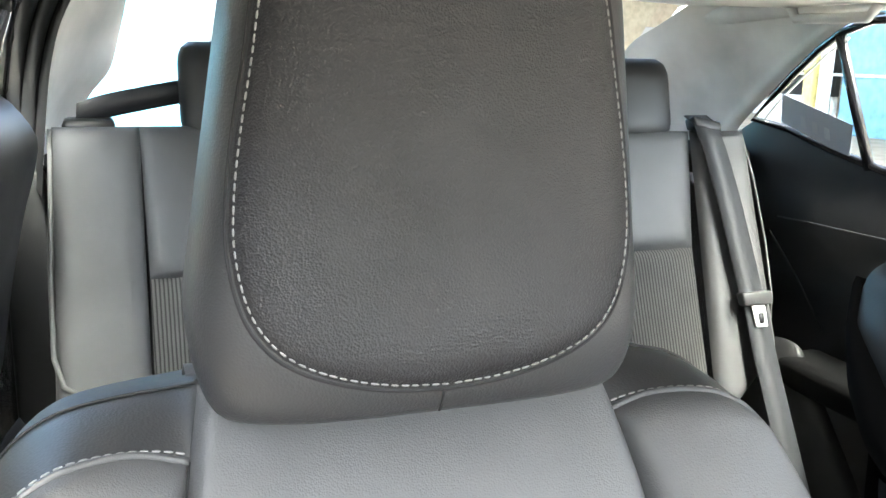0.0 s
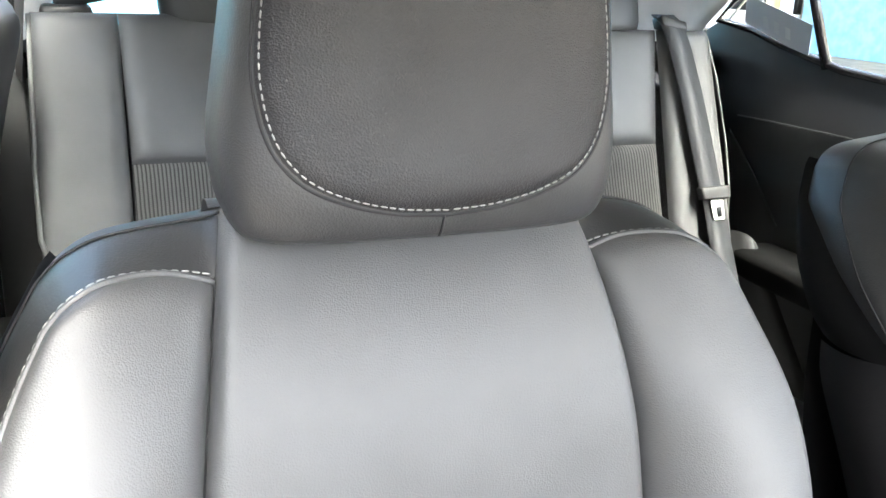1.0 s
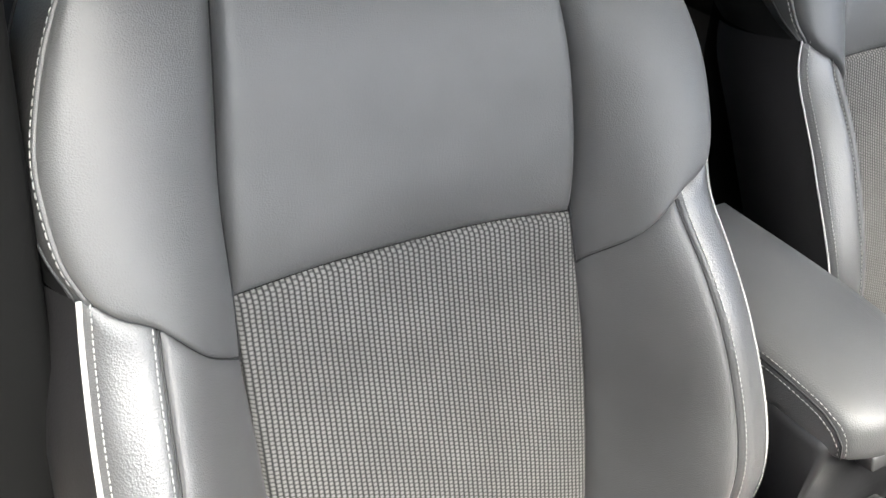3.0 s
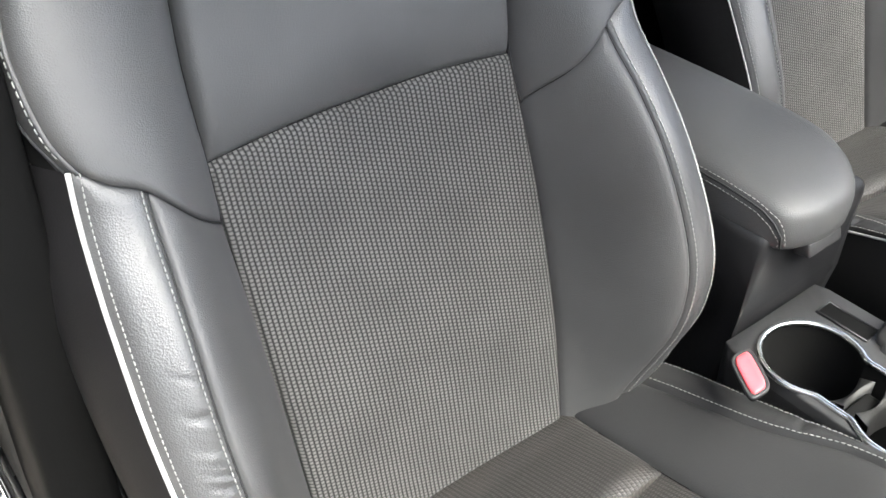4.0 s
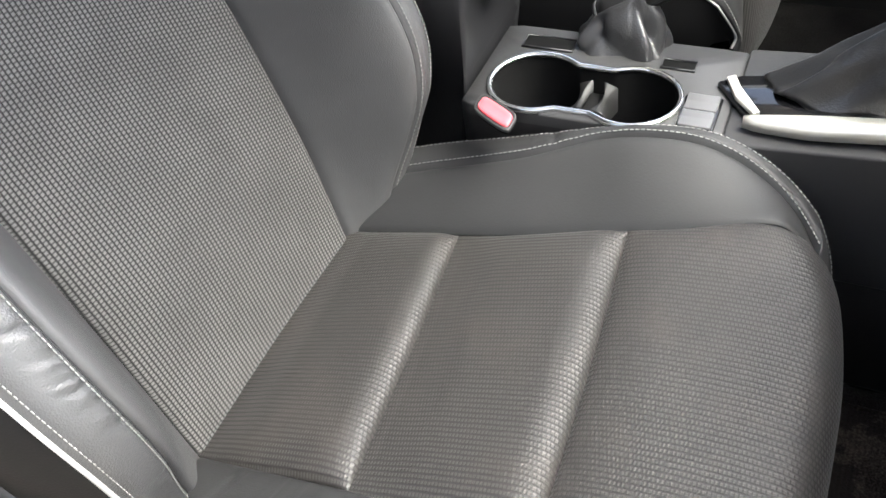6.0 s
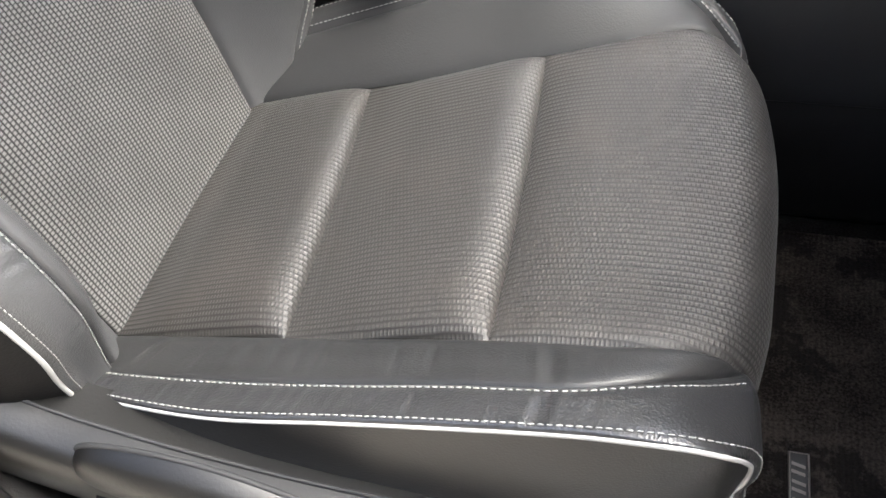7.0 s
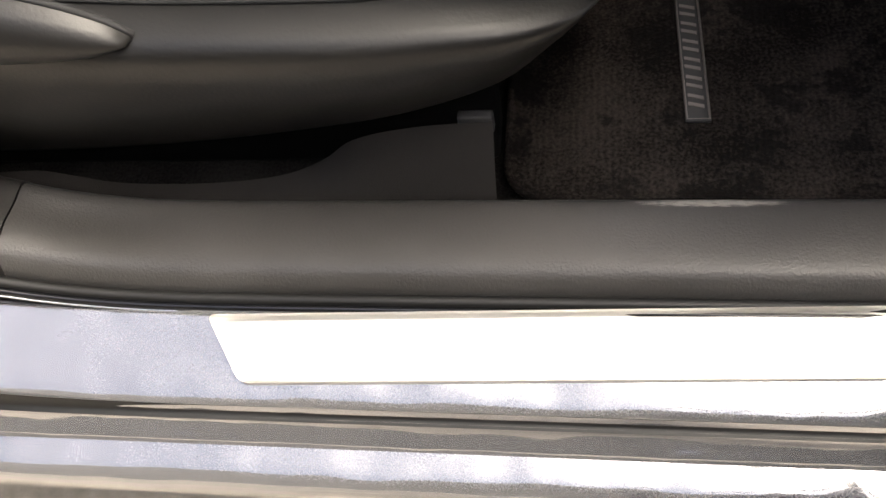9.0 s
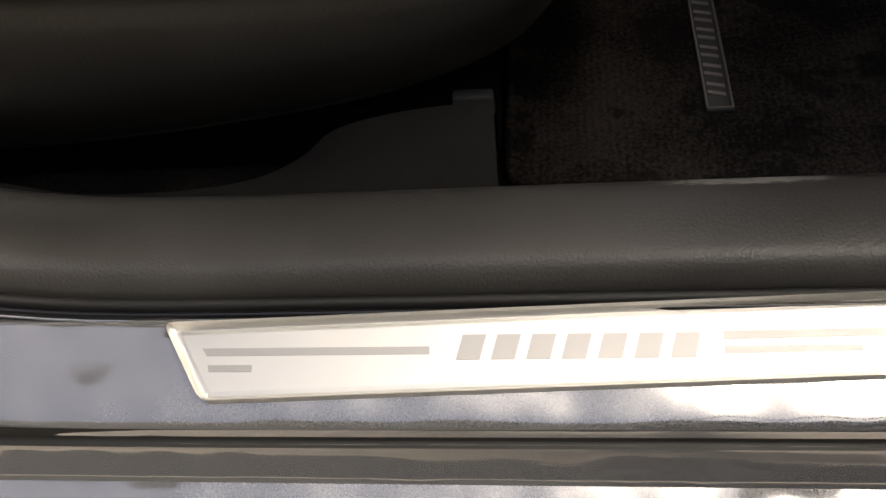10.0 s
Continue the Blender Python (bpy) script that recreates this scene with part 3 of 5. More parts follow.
    # the back of the backrest closes it
    def rear_sheet(s, t):
        v = -0.03 + 0.66 * t
        w = pipe_v(v) - 0.010 if v < 0.40 else pipe_v(min(v, 0.6)) - 0.010 - 0.16 * min(v - 0.40, 0.2) - max(0.0, 1.6 * (v - 0.6))
        y = (2 * s - 1) * w
        base = Vector((bx + spine(v) - 0.105, cy + y, bz + 0.972 * v + 0.005))
        return pivot + turn @ (base - pivot)
    surface("seat_back", rear_sheet, [i / 10 for i in range(11)], [i / 24 for i in range(25)], SIDE_VINYL, seat, "plain back of the seat in a shaded colour")

    def crown(s, t):
        y = (2 * s - 1) * 0.12
        a = back(y, 0.676, -0.0)
        b = pivot + turn @ (Vector((bx + spine(0.63) - 0.105, cy + y, bz + 0.972 * 0.63 + 0.005)) - pivot)
        return a.lerp(b, t) + Vector((0, 0, 0.012 * math.sin(math.pi * t)))
    surface("top_panel", crown, [i / 12 for i in range(13)], [i / 8 for i in range(9)], LEATHER, seat)

    # --- cushion: x forward of the bite, y across
    centre = cy + 0.006
    crown_x = interp([(-0.09, 0.458), (-0.06, 0.468), (0.0, 0.485), (0.10, 0.512), (0.18, 0.532), (0.266, 0.552), (0.34, 0.563), (0.40, 0.566), (0.44, 0.562)])
    wing_x = interp([(-0.06, 0.006), (0.05, 0.006), (0.15, 0.008), (0.25, 0.018), (0.35, 0.026), (0.40, 0.024), (0.44, 0.0)])

    # the run of the cushion: arc length u, folded over at the front
    def run(u):
        if u <= 0.418:
            return u, crown_x(u), 0.0
        k = u - 0.418
        r = 0.032
        ang = min(k / r, math.pi / 2)
        x = 0.418 + r * math.sin(ang)
        z = crown_x(0.418) - r * (1 - math.cos(ang)) - max(0.0, k - r * math.pi / 2)
        return x, z, ang

    f_door = interp([(-0.07, 0.148), (0.1, 0.154), (0.27, 0.161), (0.36, 0.162), (0.40, 0.157), (0.44, 0.150), (0.6, 0.146)])
    f_console = interp([(-0.07, 0.150), (0.0, 0.146), (0.1, 0.142), (0.19, 0.143), (0.27, 0.148), (0.34, 0.156), (0.40, 0.167), (0.44, 0.169), (0.6, 0.164)])

    def f_u(u, sg=0):
        return (f_door if sg == outer else f_console)(u)
    s1_u = interp([(-0.05, 0.190), (0.1, 0.190), (0.2, 0.190), (0.3, 0.188), (0.38, 0.180), (0.43, 0.170), (0.5, 0.168)])
    p_u = interp([(-0.05, 0.226), (0.1, 0.230), (0.3, 0.230), (0.38, 0.226), (0.42, 0.215), (0.445, 0.196), (0.5, 0.19)])

    def cushion(y, u, d):
        x, z, ang = run(u)
        a = abs(y)
        f, s, p = f_u(u, 1 if y > 0 else -1), s1_u(u), p_u(u)
        lift = 0.0
        if a > f * 0.6:
            k = min((a - f * 0.6) / max(p - f * 0.6, 0.01), 1.0)
            lift = wing_x(min(u, 0.44)) * k * k * (3 - 2 * k)
        if a > s:
            lift -= 0.010 * ((a - s) / max(p - s, 0.01)) ** 2
        bow = -(0.004 if y * outer > 0 else 0.034) * (a / 0.2) ** 2 * (1 if ang > 0 else min(1.0, max(0.0, (u - 0.3) / 0.13)))
        nx, nz = math.sin(ang), math.cos(ang)
        return Vector((bx + 0.045 + x + nx * (d + lift) + bow, centre + y, z + nz * (d + lift)))

    seams = (-0.06, 0.107, 0.271, 0.60)
    skews = (0.0, 0.015, 0.010, 0.0)
    for i in range(3):
        u0, u1 = seams[i], seams[i + 1]
        sk0, sk1 = -outer * skews[i], -outer * skews[i + 1]
        lf = curve_at([(-f_u(u0 + (u1 - u0) * k / 6, -1), u0 + sk0 + (u1 + sk1 - u0 - sk0) * k / 6) for k in range(7)])
        rf = curve_at([(f_u(u0 + (u1 - u0) * k / 6, 1), u0 - sk0 + (u1 - sk1 - u0 + sk0) * k / 6) for k in range(7)])
        bf = curve_at([lf(0), (lf(0) + rf(0)) / 2 + np.array((0, 0.002)), rf(0)])
        tf = curve_at([lf(1), (lf(1) + rf(1)) / 2 + np.array((0, 0.002)), rf(1)])
        panel("cushion_panel", coons(lf, rf, bf, tf), cushion, FABRIC_SEAT, seat, "brownish grey woven fabric cushion section in a shaded tone", (36, 64), (0.017 if i < 2 else 0.009), 0.055, 0.003, rake=(0.8 if i < 2 else 0.0))
    stitch_pts = [(-0.035, 0.200, 0.505), (0.023, 0.207, 0.522), (0.111, 0.207, 0.537), (0.197, 0.207, 0.557), (0.274, 0.207, 0.578), (0.343, 0.206, 0.592), (0.385, 0.192, 0.588), (0.415, 0.172, 0.570), (0.434, 0.153, 0.546)]
    pipe_pts3 = [(-0.035, 0.224, 0.521), (0.03, 0.238, 0.537), (0.112, 0.244, 0.550), (0.2, 0.244, 0.572), (0.283, 0.244, 0.592), (0.353, 0.243, 0.605), (0.390, 0.243, 0.609), (0.414, 0.241, 0.607), (0.431, 0.236, 0.597), (0.442, 0.226, 0.578)]
    tail_pts = [(0.442, 0.226, 0.578), (0.448, 0.213, 0.551), (0.449, 0.207, 0.528), (0.447, 0.207, 0.517), (0.442, 0.209, 0.509), (0.443, 0.210, 0.498), (0.442, 0.211, 0.488), (0.434, 0.216, 0.482), (0.421, 0.221, 0.480)]
    stitch_in = [(-0.035, 0.200, 0.506), (0.023, 0.207, 0.524), (0.09, 0.210, 0.546), (0.14, 0.213, 0.563), (0.18, 0.222, 0.577), (0.21, 0.230, 0.586), (0.25, 0.233, 0.595), (0.30, 0.232, 0.598), (0.34, 0.228, 0.588), (0.375, 0.219, 0.570), (0.40, 0.206, 0.551), (0.417, 0.188, 0.537)]
    pipe_in = [(-0.035, 0.232, 0.512), (0.03, 0.242, 0.530), (0.112, 0.245, 0.552), (0.208, 0.246, 0.580), (0.262, 0.246, 0.593), (0.313, 0.245, 0.595), (0.355, 0.241, 0.582), (0.387, 0.234, 0.563), (0.407, 0.226, 0.545)]
    tail_in = [(0.407, 0.226, 0.545), (0.419, 0.218, 0.522), (0.427, 0.212, 0.505), (0.430, 0.208, 0.492), (0.426, 0.212, 0.480)]
    dx = bx + 0.045
    for sg in (-1, 1):
        def lay(points, sg=sg):
            f = curve_at(points)
            return lambda t: Vector((dx + f(t)[0], centre + sg * f(t)[1], f(t)[2]))
        if sg == outer:
            st_f, pi_f, ta_f = lay(stitch_pts), lay(pipe_pts3), lay(tail_pts)
        else:
            st_f, pi_f, ta_f = lay(stitch_in), lay(pipe_in), lay(tail_in)
        fa_f = lambda t, sg=sg: cushion(sg * f_u(-0.035 + 0.485 * t, sg), -0.035 + 0.485 * t, -0.002)

        def between(A, B, puff, out, width=0.35, ends=1):
            def fn(s, t):
                k = swell(min(s, 1 - s), width) * (min(1.0, (1 - t) / 0.08) if ends > 0 else min(1.0, t / 0.2))
                return A(t).lerp(B(t), s) + Vector(out) * puff * k
            return fn
        rnd_ = random.Random(4)
        if sg == outer:
            folds = [(rnd_.uniform(0.08, 0.80), rnd_.uniform(0.003, 0.006), rnd_.uniform(0.0007, 0.0020)) for _ in range(34)]
        else:
            folds = [(rnd_.gauss(0.42, 0.04), rnd_.uniform(0.004, 0.008), rnd_.uniform(0.0006, 0.0016)) for _ in range(7)]

        def creased(A, B, puff, out):
            base = between(A, B, puff, out)

            def fn(s, t):
                h = sum(k * math.exp(-((t - c) / w) ** 2) for c, w, k in folds) * math.sin(math.pi * s) if sg == outer else 0.0
                return base(s, t) - Vector(out) * h
            return fn
        ts_ = [i / 160 for i in range(161)]
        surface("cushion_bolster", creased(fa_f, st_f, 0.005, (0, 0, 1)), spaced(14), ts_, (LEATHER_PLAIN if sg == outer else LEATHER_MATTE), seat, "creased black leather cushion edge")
        corner_f = lambda t, sg=sg: cushion(sg * (f_u(0.45 + 0.12 * t, sg) - 0.001), 0.45 + 0.12 * t, -0.001)

        def inner_line(t, A=st_f, B=corner_f):
            if t <= 0.78:
                k = t / 0.78
                return A(k).lerp(B(0.0), max(0.0, (k - 0.93) / 0.07))
            return B((t - 0.78) / 0.22)

        def outer_line(t, A=pi_f, B=ta_f):
            return A(t / 0.78) if t <= 0.78 else B((t - 0.78) / 0.22)

        def band_f(s, t, A=inner_line, B=outer_line, sg=sg):
            w = min(1.0, max(0.0, (t - 0.66) / 0.22))
            w = w * w * (3 - 2 * w)
            out = Vector((0, sg * 0.4, 0.9)).lerp(Vector((0.9, sg * 0.5, 0.25)), w)
            h = sum(k * math.exp(-((t / 0.78 - c) / f) ** 2) for c, f, k in folds) * math.sin(math.pi * s)
            return A(t).lerp(B(t), s) + out * (0.009 * swell(min(s, 1 - s), 0.35) - h)
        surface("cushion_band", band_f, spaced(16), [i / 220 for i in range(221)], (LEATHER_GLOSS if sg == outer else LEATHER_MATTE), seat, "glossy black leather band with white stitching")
        stitches("cushion_stitching", [band_f(0.10, 0.78 * t) + Vector((0, 0, 0.0006)) for t in np.linspace(0.02, 1, 120)], seat, 0.0054, 0.0039, 0.00062)
        line2 = [band_f(0.84, t) + Vector((0.0004 if t > 0.75 else 0, sg * 0.0004, 0.0005)) for t in np.linspace(0.02, 0.97, 150)]
        stitches("cushion_piping_stitching", line2, seat, 0.0054, 0.0039, 0.00062)
        pp = [pi_f(t) for t in np.linspace(0, 1, 60)] + [ta_f(t) for t in np.linspace(0, 1, 24)][1:]
        tube("cushion_piping", pp, 0.0018, PIPING, seat, "white piping along the cushion edge", 8)
        lower = [Vector((p.x - 0.006, p.y - sg * 0.010, 0.43 + 0.055 * min(1.0, max(0.0, (p.x - dx - 0.34) / 0.07)))) for p in pp]

        def side(s, t, A=pp, B=lower, sg=sg):
            i = t * (len(A) - 1)
            k = min(int(i), len(A) - 2)
            a, b = A[k].lerp(A[k + 1], i - k), B[k].lerp(B[k + 1], i - k)
            return a.lerp(b, s) + Vector((0, sg * 0.010 * math.sin(math.pi * s) * min(1.0, max(0.0, (0.72 - t) / 0.15)), 0))
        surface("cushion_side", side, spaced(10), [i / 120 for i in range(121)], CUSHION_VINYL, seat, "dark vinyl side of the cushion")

    # --- plastic shell at the door side with the height lever
    oy = centre + outer * 0.262
    top_line = interp([(-0.12, 0.61), (-0.06, 0.578), (0.0, 0.553), (0.05, 0.540), (0.12, 0.526), (0.20, 0.515), (0.28, 0.508), (0.36, 0.500), (0.41, 0.491), (0.452, 0.482)])
    low_line = interp([(-0.12, 0.358), (0.0, 0.344), (0.12, 0.347), (0.24, 0.359), (0.34, 0.376), (0.39, 0.394), (0.42, 0.424), (0.440, 0.456), (0.452, 0.474)])
    out_line = interp([(-0.12, 0.010), (0.1, 0.012), (0.3, 0.006), (0.38, -0.006), (0.41, -0.016), (0.435, -0.032), (0.452, -0.056)])
    # section: a ledge under the cushion, a rounded shoulder and a face that falls away beneath
    section = curve_at([(0.0, 0.0), (0.016, 0.015), (0.025, 0.045), (0.029, 0.11), (0.0285, 0.20), (0.018, 0.45), (-0.002, 0.75), (-0.018, 0.93), (-0.028, 1.0)])

    def shell(s, t):
        x = -0.12 + 0.572 * t
        z0, z1 = top_line(x), low_line(x)
        o, k = section(s)
        return Vector((bx + 0.045 + x, oy + outer * (out_line(x) + o - 0.012), z0 + (z1 - z0) * k))
    surface("side_shell", shell, [i / 36 for i in range(37)], [i / 60 for i in range(61)], PLASTIC_SHELL, seat, "grained dark plastic shell under the cushion")
    # Thin bead on the lower lip, shaped to catch a rim highlight.
    tube("shell_rim", [shell(1.0, t / 60) for t in range(58)], 0.0016, PLASTIC_SHELL, seat, "thin lower rim of the shell that catches a highlight", 6)

    def shell_in(s, t):
        x = -0.12 + 0.572 * t
        p = shell(0, t)
        return p + Vector((0, -outer * 0.03 * s, -0.003 * s))
    surface("shell_lip", shell_in, [0, 0.5, 1], [i / 60 for i in range(61)], PLASTIC_SHELL, seat)
    # Dark tube painting the shadow line between cushion and shell.
    tube("shell_shadow", [shell(0, t / 60) + Vector((0, -outer * 0.001, 0.0012)) for t in range(61)], 0.0016, SEAM, seat, "dark tube for the shadow in the gap above the shell", 6)
    if outer < 0:
        lev_top = interp([(0.0, 0.528), (0.012, 0.545), (0.04, 0.553), (0.08, 0.554), (0.115, 0.549), (0.15, 0.537), (0.175, 0.523), (0.185, 0.513)])
        lev_low = interp([(0.0, 0.512), (0.02, 0.504), (0.06, 0.502), (0.12, 0.502), (0.16, 0.504), (0.185, 0.510)])

        def lever(s, t):
            x = 0.185 * t
            z0, z1 = lev_top(x), lev_low(x)
            k = math.sin(math.pi * s) ** 0.5 * math.sin(math.pi * min(max(t, 0.0), 1)) ** 0.35
            return Vector((bx + 0.065 + x, oy + outer * (0.018 + 0.020 * k), z0 + (z1 - z0) * s))
        tube("lever_lip", [Vector((bx + 0.065 + x, oy + outer * 0.024, 0.490 + 0.05 * x)) for x in np.linspace(0.01, 0.145, 16)], [0.0077 - 0.0065 * i / 15 for i in range(16)], PLASTIC_SHELL, seat, "narrow lip of the lever recess", 8)
        surface("height_lever", lever, [i / 16 for i in range(17)], spaced(40), PLASTIC_SHELL, seat, "rounded dark plastic seat height lever")
        rim_l = [lever(0.0, t) for t in spaced(30)] + [lever(1.0, 1 - t) for t in spaced(30)][1:-1]
        # Shadow of the recess, drawn as a dark tube round the lever.
        tube("lever_shadow", [p + Vector((0, -outer * 0.002, 0)) for p in rim_l], 0.0022, SEAM, seat, "dark tube for the shadow in the recess round the lever", 6, True)
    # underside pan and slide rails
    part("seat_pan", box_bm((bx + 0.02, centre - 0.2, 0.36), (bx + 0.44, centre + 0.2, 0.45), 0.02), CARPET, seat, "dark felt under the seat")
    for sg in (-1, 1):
        part("slide_rail", box_bm((bx - 0.05, centre + sg * 0.19 - 0.02, 0.285), (bx + 0.42, centre + sg * 0.19 + 0.02, 0.335), 0.004), NEAR_BLACK, seat, "dark steel slide rail")
        part("rail_leg", box_bm((bx + 0.06, centre + sg * 0.19 - 0.012, 0.33), (bx + 0.36, centre + sg * 0.19 + 0.012, 0.375), 0.004), NEAR_BLACK, seat)

    # --- headrest
    hc = cy + 0.0015

    def hx(p):
        return pivot + turn @ (Vector(p) - pivot)
    hz0, hz1 = 1.111, 1.375
    xm, dep = bx - 0.175, 0.062

    def hw(z):
        base = 0.122 - 0.12 * max(0.0, z - 1.165)
        e = min((z - hz0) / 0.05, 1.0)
        f = min((hz1 - z) / 0.05, 1.0)
        return base * (0.88 + 0.12 * math.sqrt(max(0.0, 1 - (1 - e) ** 2))) * (0.72 + 0.28 * math.sqrt(max(0.0, 1 - (1 - f) ** 2)))

    def hd(z):
        e = min((z - hz0) / 0.045, 1.0)
        f = min((hz1 - z) / 0.05, 1.0)
        return dep * (0.70 + 0.30 * math.sqrt(max(0.0, 1 - (1 - e) ** 2))) * (0.5 + 0.5 * math.sqrt(max(0.0, 1 - (1 - f) ** 2)))

    def hy(z):
        return 0.045 * max(0.0, z - 1.17)

    def hmid(z):
        return xm - 0.10 * (z - hz0)
    rings = []
    for j in range(41):
        z = hz0 + (hz1 - hz0) * spaced(40, 0.8)[j]
        ring = []
        for k in range(56):
            th = math.tau * k / 56
            c, s = math.cos(th), math.sin(th)
            ring.append(hx((hmid(z) + hd(z) * math.copysign(abs(c) ** 0.55, c), hc + hy(z) + hw(z) * math.copysign(abs(s) ** 0.55, s), z)))
        rings.append(ring)
    loft("headrest", rings, LEATHER_HEAD, seat, "black leather headrest with white stitched front")

    def hfront(y, z):
        w = hw(z)
        a = min(abs(y - hy(z)) / w, 0.999)
        return hmid(z) + hd(z) * (1 - a ** (2 / 0.55)) ** (0.55 / 2)

    half_shape = curve_at([(0.0, 1.1275), (0.03, 1.1300), (0.06, 1.1375), (0.083, 1.149), (0.0975, 1.167), (0.1045, 1.195), (0.104, 1.22), (0.100, 1.25), (0.0935, 1.285), (0.087, 1.32), (0.076, 1.346), (0.045, 1.362), (0.0, 1.366)])

    def shield(r, th, grow=0.0):
        t = (th / math.tau) % 1.0
        q = half_shape(2 * t if t <= 0.5 else 2 - 2 * t)
        y, z = (q[0] if t <= 0.5 else -q[0]) - 0.03 * max(0.0, 1.2 - q[1]), q[1] - 1.245
        k = 1 + grow / 0.11
        return y * r * k, 1.245 + z * r * k

    def face(s, t):
        y, z = shield(s, math.tau * t)
        lift = -0.0008 + 0.0045 * swell((1 - s) * 0.09, 0.014)
        return hx((hfront(y, z) + lift, hc + y, z))
    surface("headrest_front", face, [0.001] + [i / 24 for i in range(1, 25)], [i / 96 for i in range(97)], LEATHER_BROWN, seat, "grained brownish black leather headrest front",
            uv=lambda s, t: shield(s, math.tau * t))
    loop = []
    for i in range(145):
        y, z = shield(1.0, math.tau * i / 144, -0.003)
        loop.append(hx((hfront(y, z) + 0.0018, hc + y, z)))
    stitches("headrest_stitching", loop, seat, 0.0052, 0.0038, 0.00058)
    loop2 = []
    for i in range(144):
        y, z = shield(1.0, math.tau * i / 144, 0.0004)
        loop2.append(hx((hfront(y, z) - 0.0004, hc + y, z)))
    tube("headrest_seam", loop2, 0.0011, SEAM, seat, "", 6, True)
    tube("headrest_centre_seam", [hx((hfront(-0.004, z) + 0.0003, hc - 0.004, z)) for z in np.linspace(1.1135, 1.127, 6)], 0.0008, SEAM, seat, "", 6)
    for sg in (-1, 1):
        tube("headrest_post", [hx((hmid(1.13) - 0.005, hc + sg * 0.06, 1.09)), hx((hmid(1.13) - 0.005, hc + sg * 0.06, 1.14))], 0.006, CHROME, seat, "chrome headrest post", 12)
    return seat


front_seat("driver_seat", "black leather front seat with grey woven inserts and white piping", -0.045, -0.36, -1, 0.0)
front_seat("passenger_seat", "black leather passenger seat beside the console", -0.195, 0.420, 1, 2.0)


# ---------------------------------------------------------------- floor, sill and body of the car
def bent_strip(name, profile, xs, mat, parent=None, label="", shift=None, n=6):
    """A strip with the given section (y, z), drawn along x; shift(x, k) moves its points."""
    f = curve_at(profile)
    m = n * (len(profile) - 1)
    sec = [f(i / m) for i in range(m + 1)]

    def fn(s, t):
        i = min(int(round(s * m)), m)
        x = xs[0] + (xs[1] - xs[0]) * t
        dy, dz = shift(x, s) if shift else (0, 0)
        return Vector((x, sec[i][0] + dy, sec[i][1] + dz))
    return surface(name, fn, [i / m for i in range(m + 1)], [i / 70 for i in range(71)], mat, parent, label)


COVER_PILE = rough_plastic("flap_felt", (0.027, 0.025, 0.0235), 0.8, 700.0, 0.5, 0.15)
floor = part("floor", box_bm((-1.7, -0.64, 0.24), (1.2, 0.68, 0.276), 0.0), CARPET)
tagged(floor, "black pile carpet on the car floor", "floor", kind="structure")

rise = interp([(-0.3, 0.36), (-0.12, 0.155), (0.0, 0.058), (0.07, 0.021), (0.13, 0.005), (0.2, 0.0), (0.4, 0.0), (1.2, 0.0)])


def sill_shift(x, s):
    r = rise(x)
    dent = -0.007 * math.exp(-((x - 0.10) / 0.055) ** 2 - ((s - 0.60 - 0.5 * (x - 0.1)) / 0.10) ** 2)
    return (0.10 * r * (1 - s) - 0.02 * r, r + dent)


trim_profile = [(-0.610, 0.277), (-0.619, 0.300), (-0.629, 0.334), (-0.634, 0.3455), (-0.642, 0.350), (-0.660, 0.3515), (-0.678, 0.3505), (-0.688, 0.3475), (-0.695, 0.339), (-0.698, 0.326)]
sill_trim = bent_strip("sill_trim", trim_profile, (0.062, 1.1), SILL_TRIM, None, "", sill_shift)
tagged(sill_trim, "grained dark grey plastic sill trim with scuff marks", "sill trim", kind="structure")
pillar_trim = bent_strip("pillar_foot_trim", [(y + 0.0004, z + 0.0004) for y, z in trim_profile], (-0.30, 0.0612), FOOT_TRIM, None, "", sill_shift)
tagged(pillar_trim, "dark plastic trim at the foot of the pillar", "pillar trim", kind="structure")

car_body = thing("car_body", "grey blue metallic car body round the open door", "car body", (0, 0, 0))
paint_rise = lambda x, s: (-0.012 * max(0.0, (0.13 - x) / 0.2) * 0, 0.35 * rise(x) * (1 - 0.6 * s))
bent_strip("inner_sill", [(-0.700, 0.320), (-0.708, 0.3318), (-0.716, 0.3312), (-0.740, 0.3258), (-0.758, 0.3212), (-0.766, 0.3172), (-0.769, 0.311)], (-0.35, 1.1), PAINT, car_body, "glossy grey blue painted door sill", paint_rise)
bent_strip("sill_groove", [(-0.767, 0.316), (-0.770, 0.309), (-0.774, 0.308)], (-0.35, 1.1), RUBBER, car_body, "dark groove in the sill", paint_rise)
bent_strip("lower_sill", [(-0.772, 0.3085), (-0.7740, 0.3045), (-0.7765, 0.290), (-0.7785, 0.2765), (-0.7812, 0.2727)], (-0.35, 1.1), PAINT, car_body, "painted upright step of the sill")
bent_strip("rocker_panel", [(-0.7810, 0.2728), (-0.790, 0.2716), (-0.799, 0.2692), (-0.8055, 0.2630), (-0.808, 0.248), (-0.801, 0.21), (-0.78, 0.17), (-0.70, 0.15)], (-2.2, 1.1), PAINT, car_body, "painted outer rocker panel")
seal_pts = [Vector((x, -0.7005 - 0.03 * rise(x), 0.3335 + 0.9 * rise(x))) for x in np.linspace(-0.3, 1.1, 60)]
tube("door_seal", seal_pts, 0.0040, RUBBER, car_body, "black rubber door seal", 10)
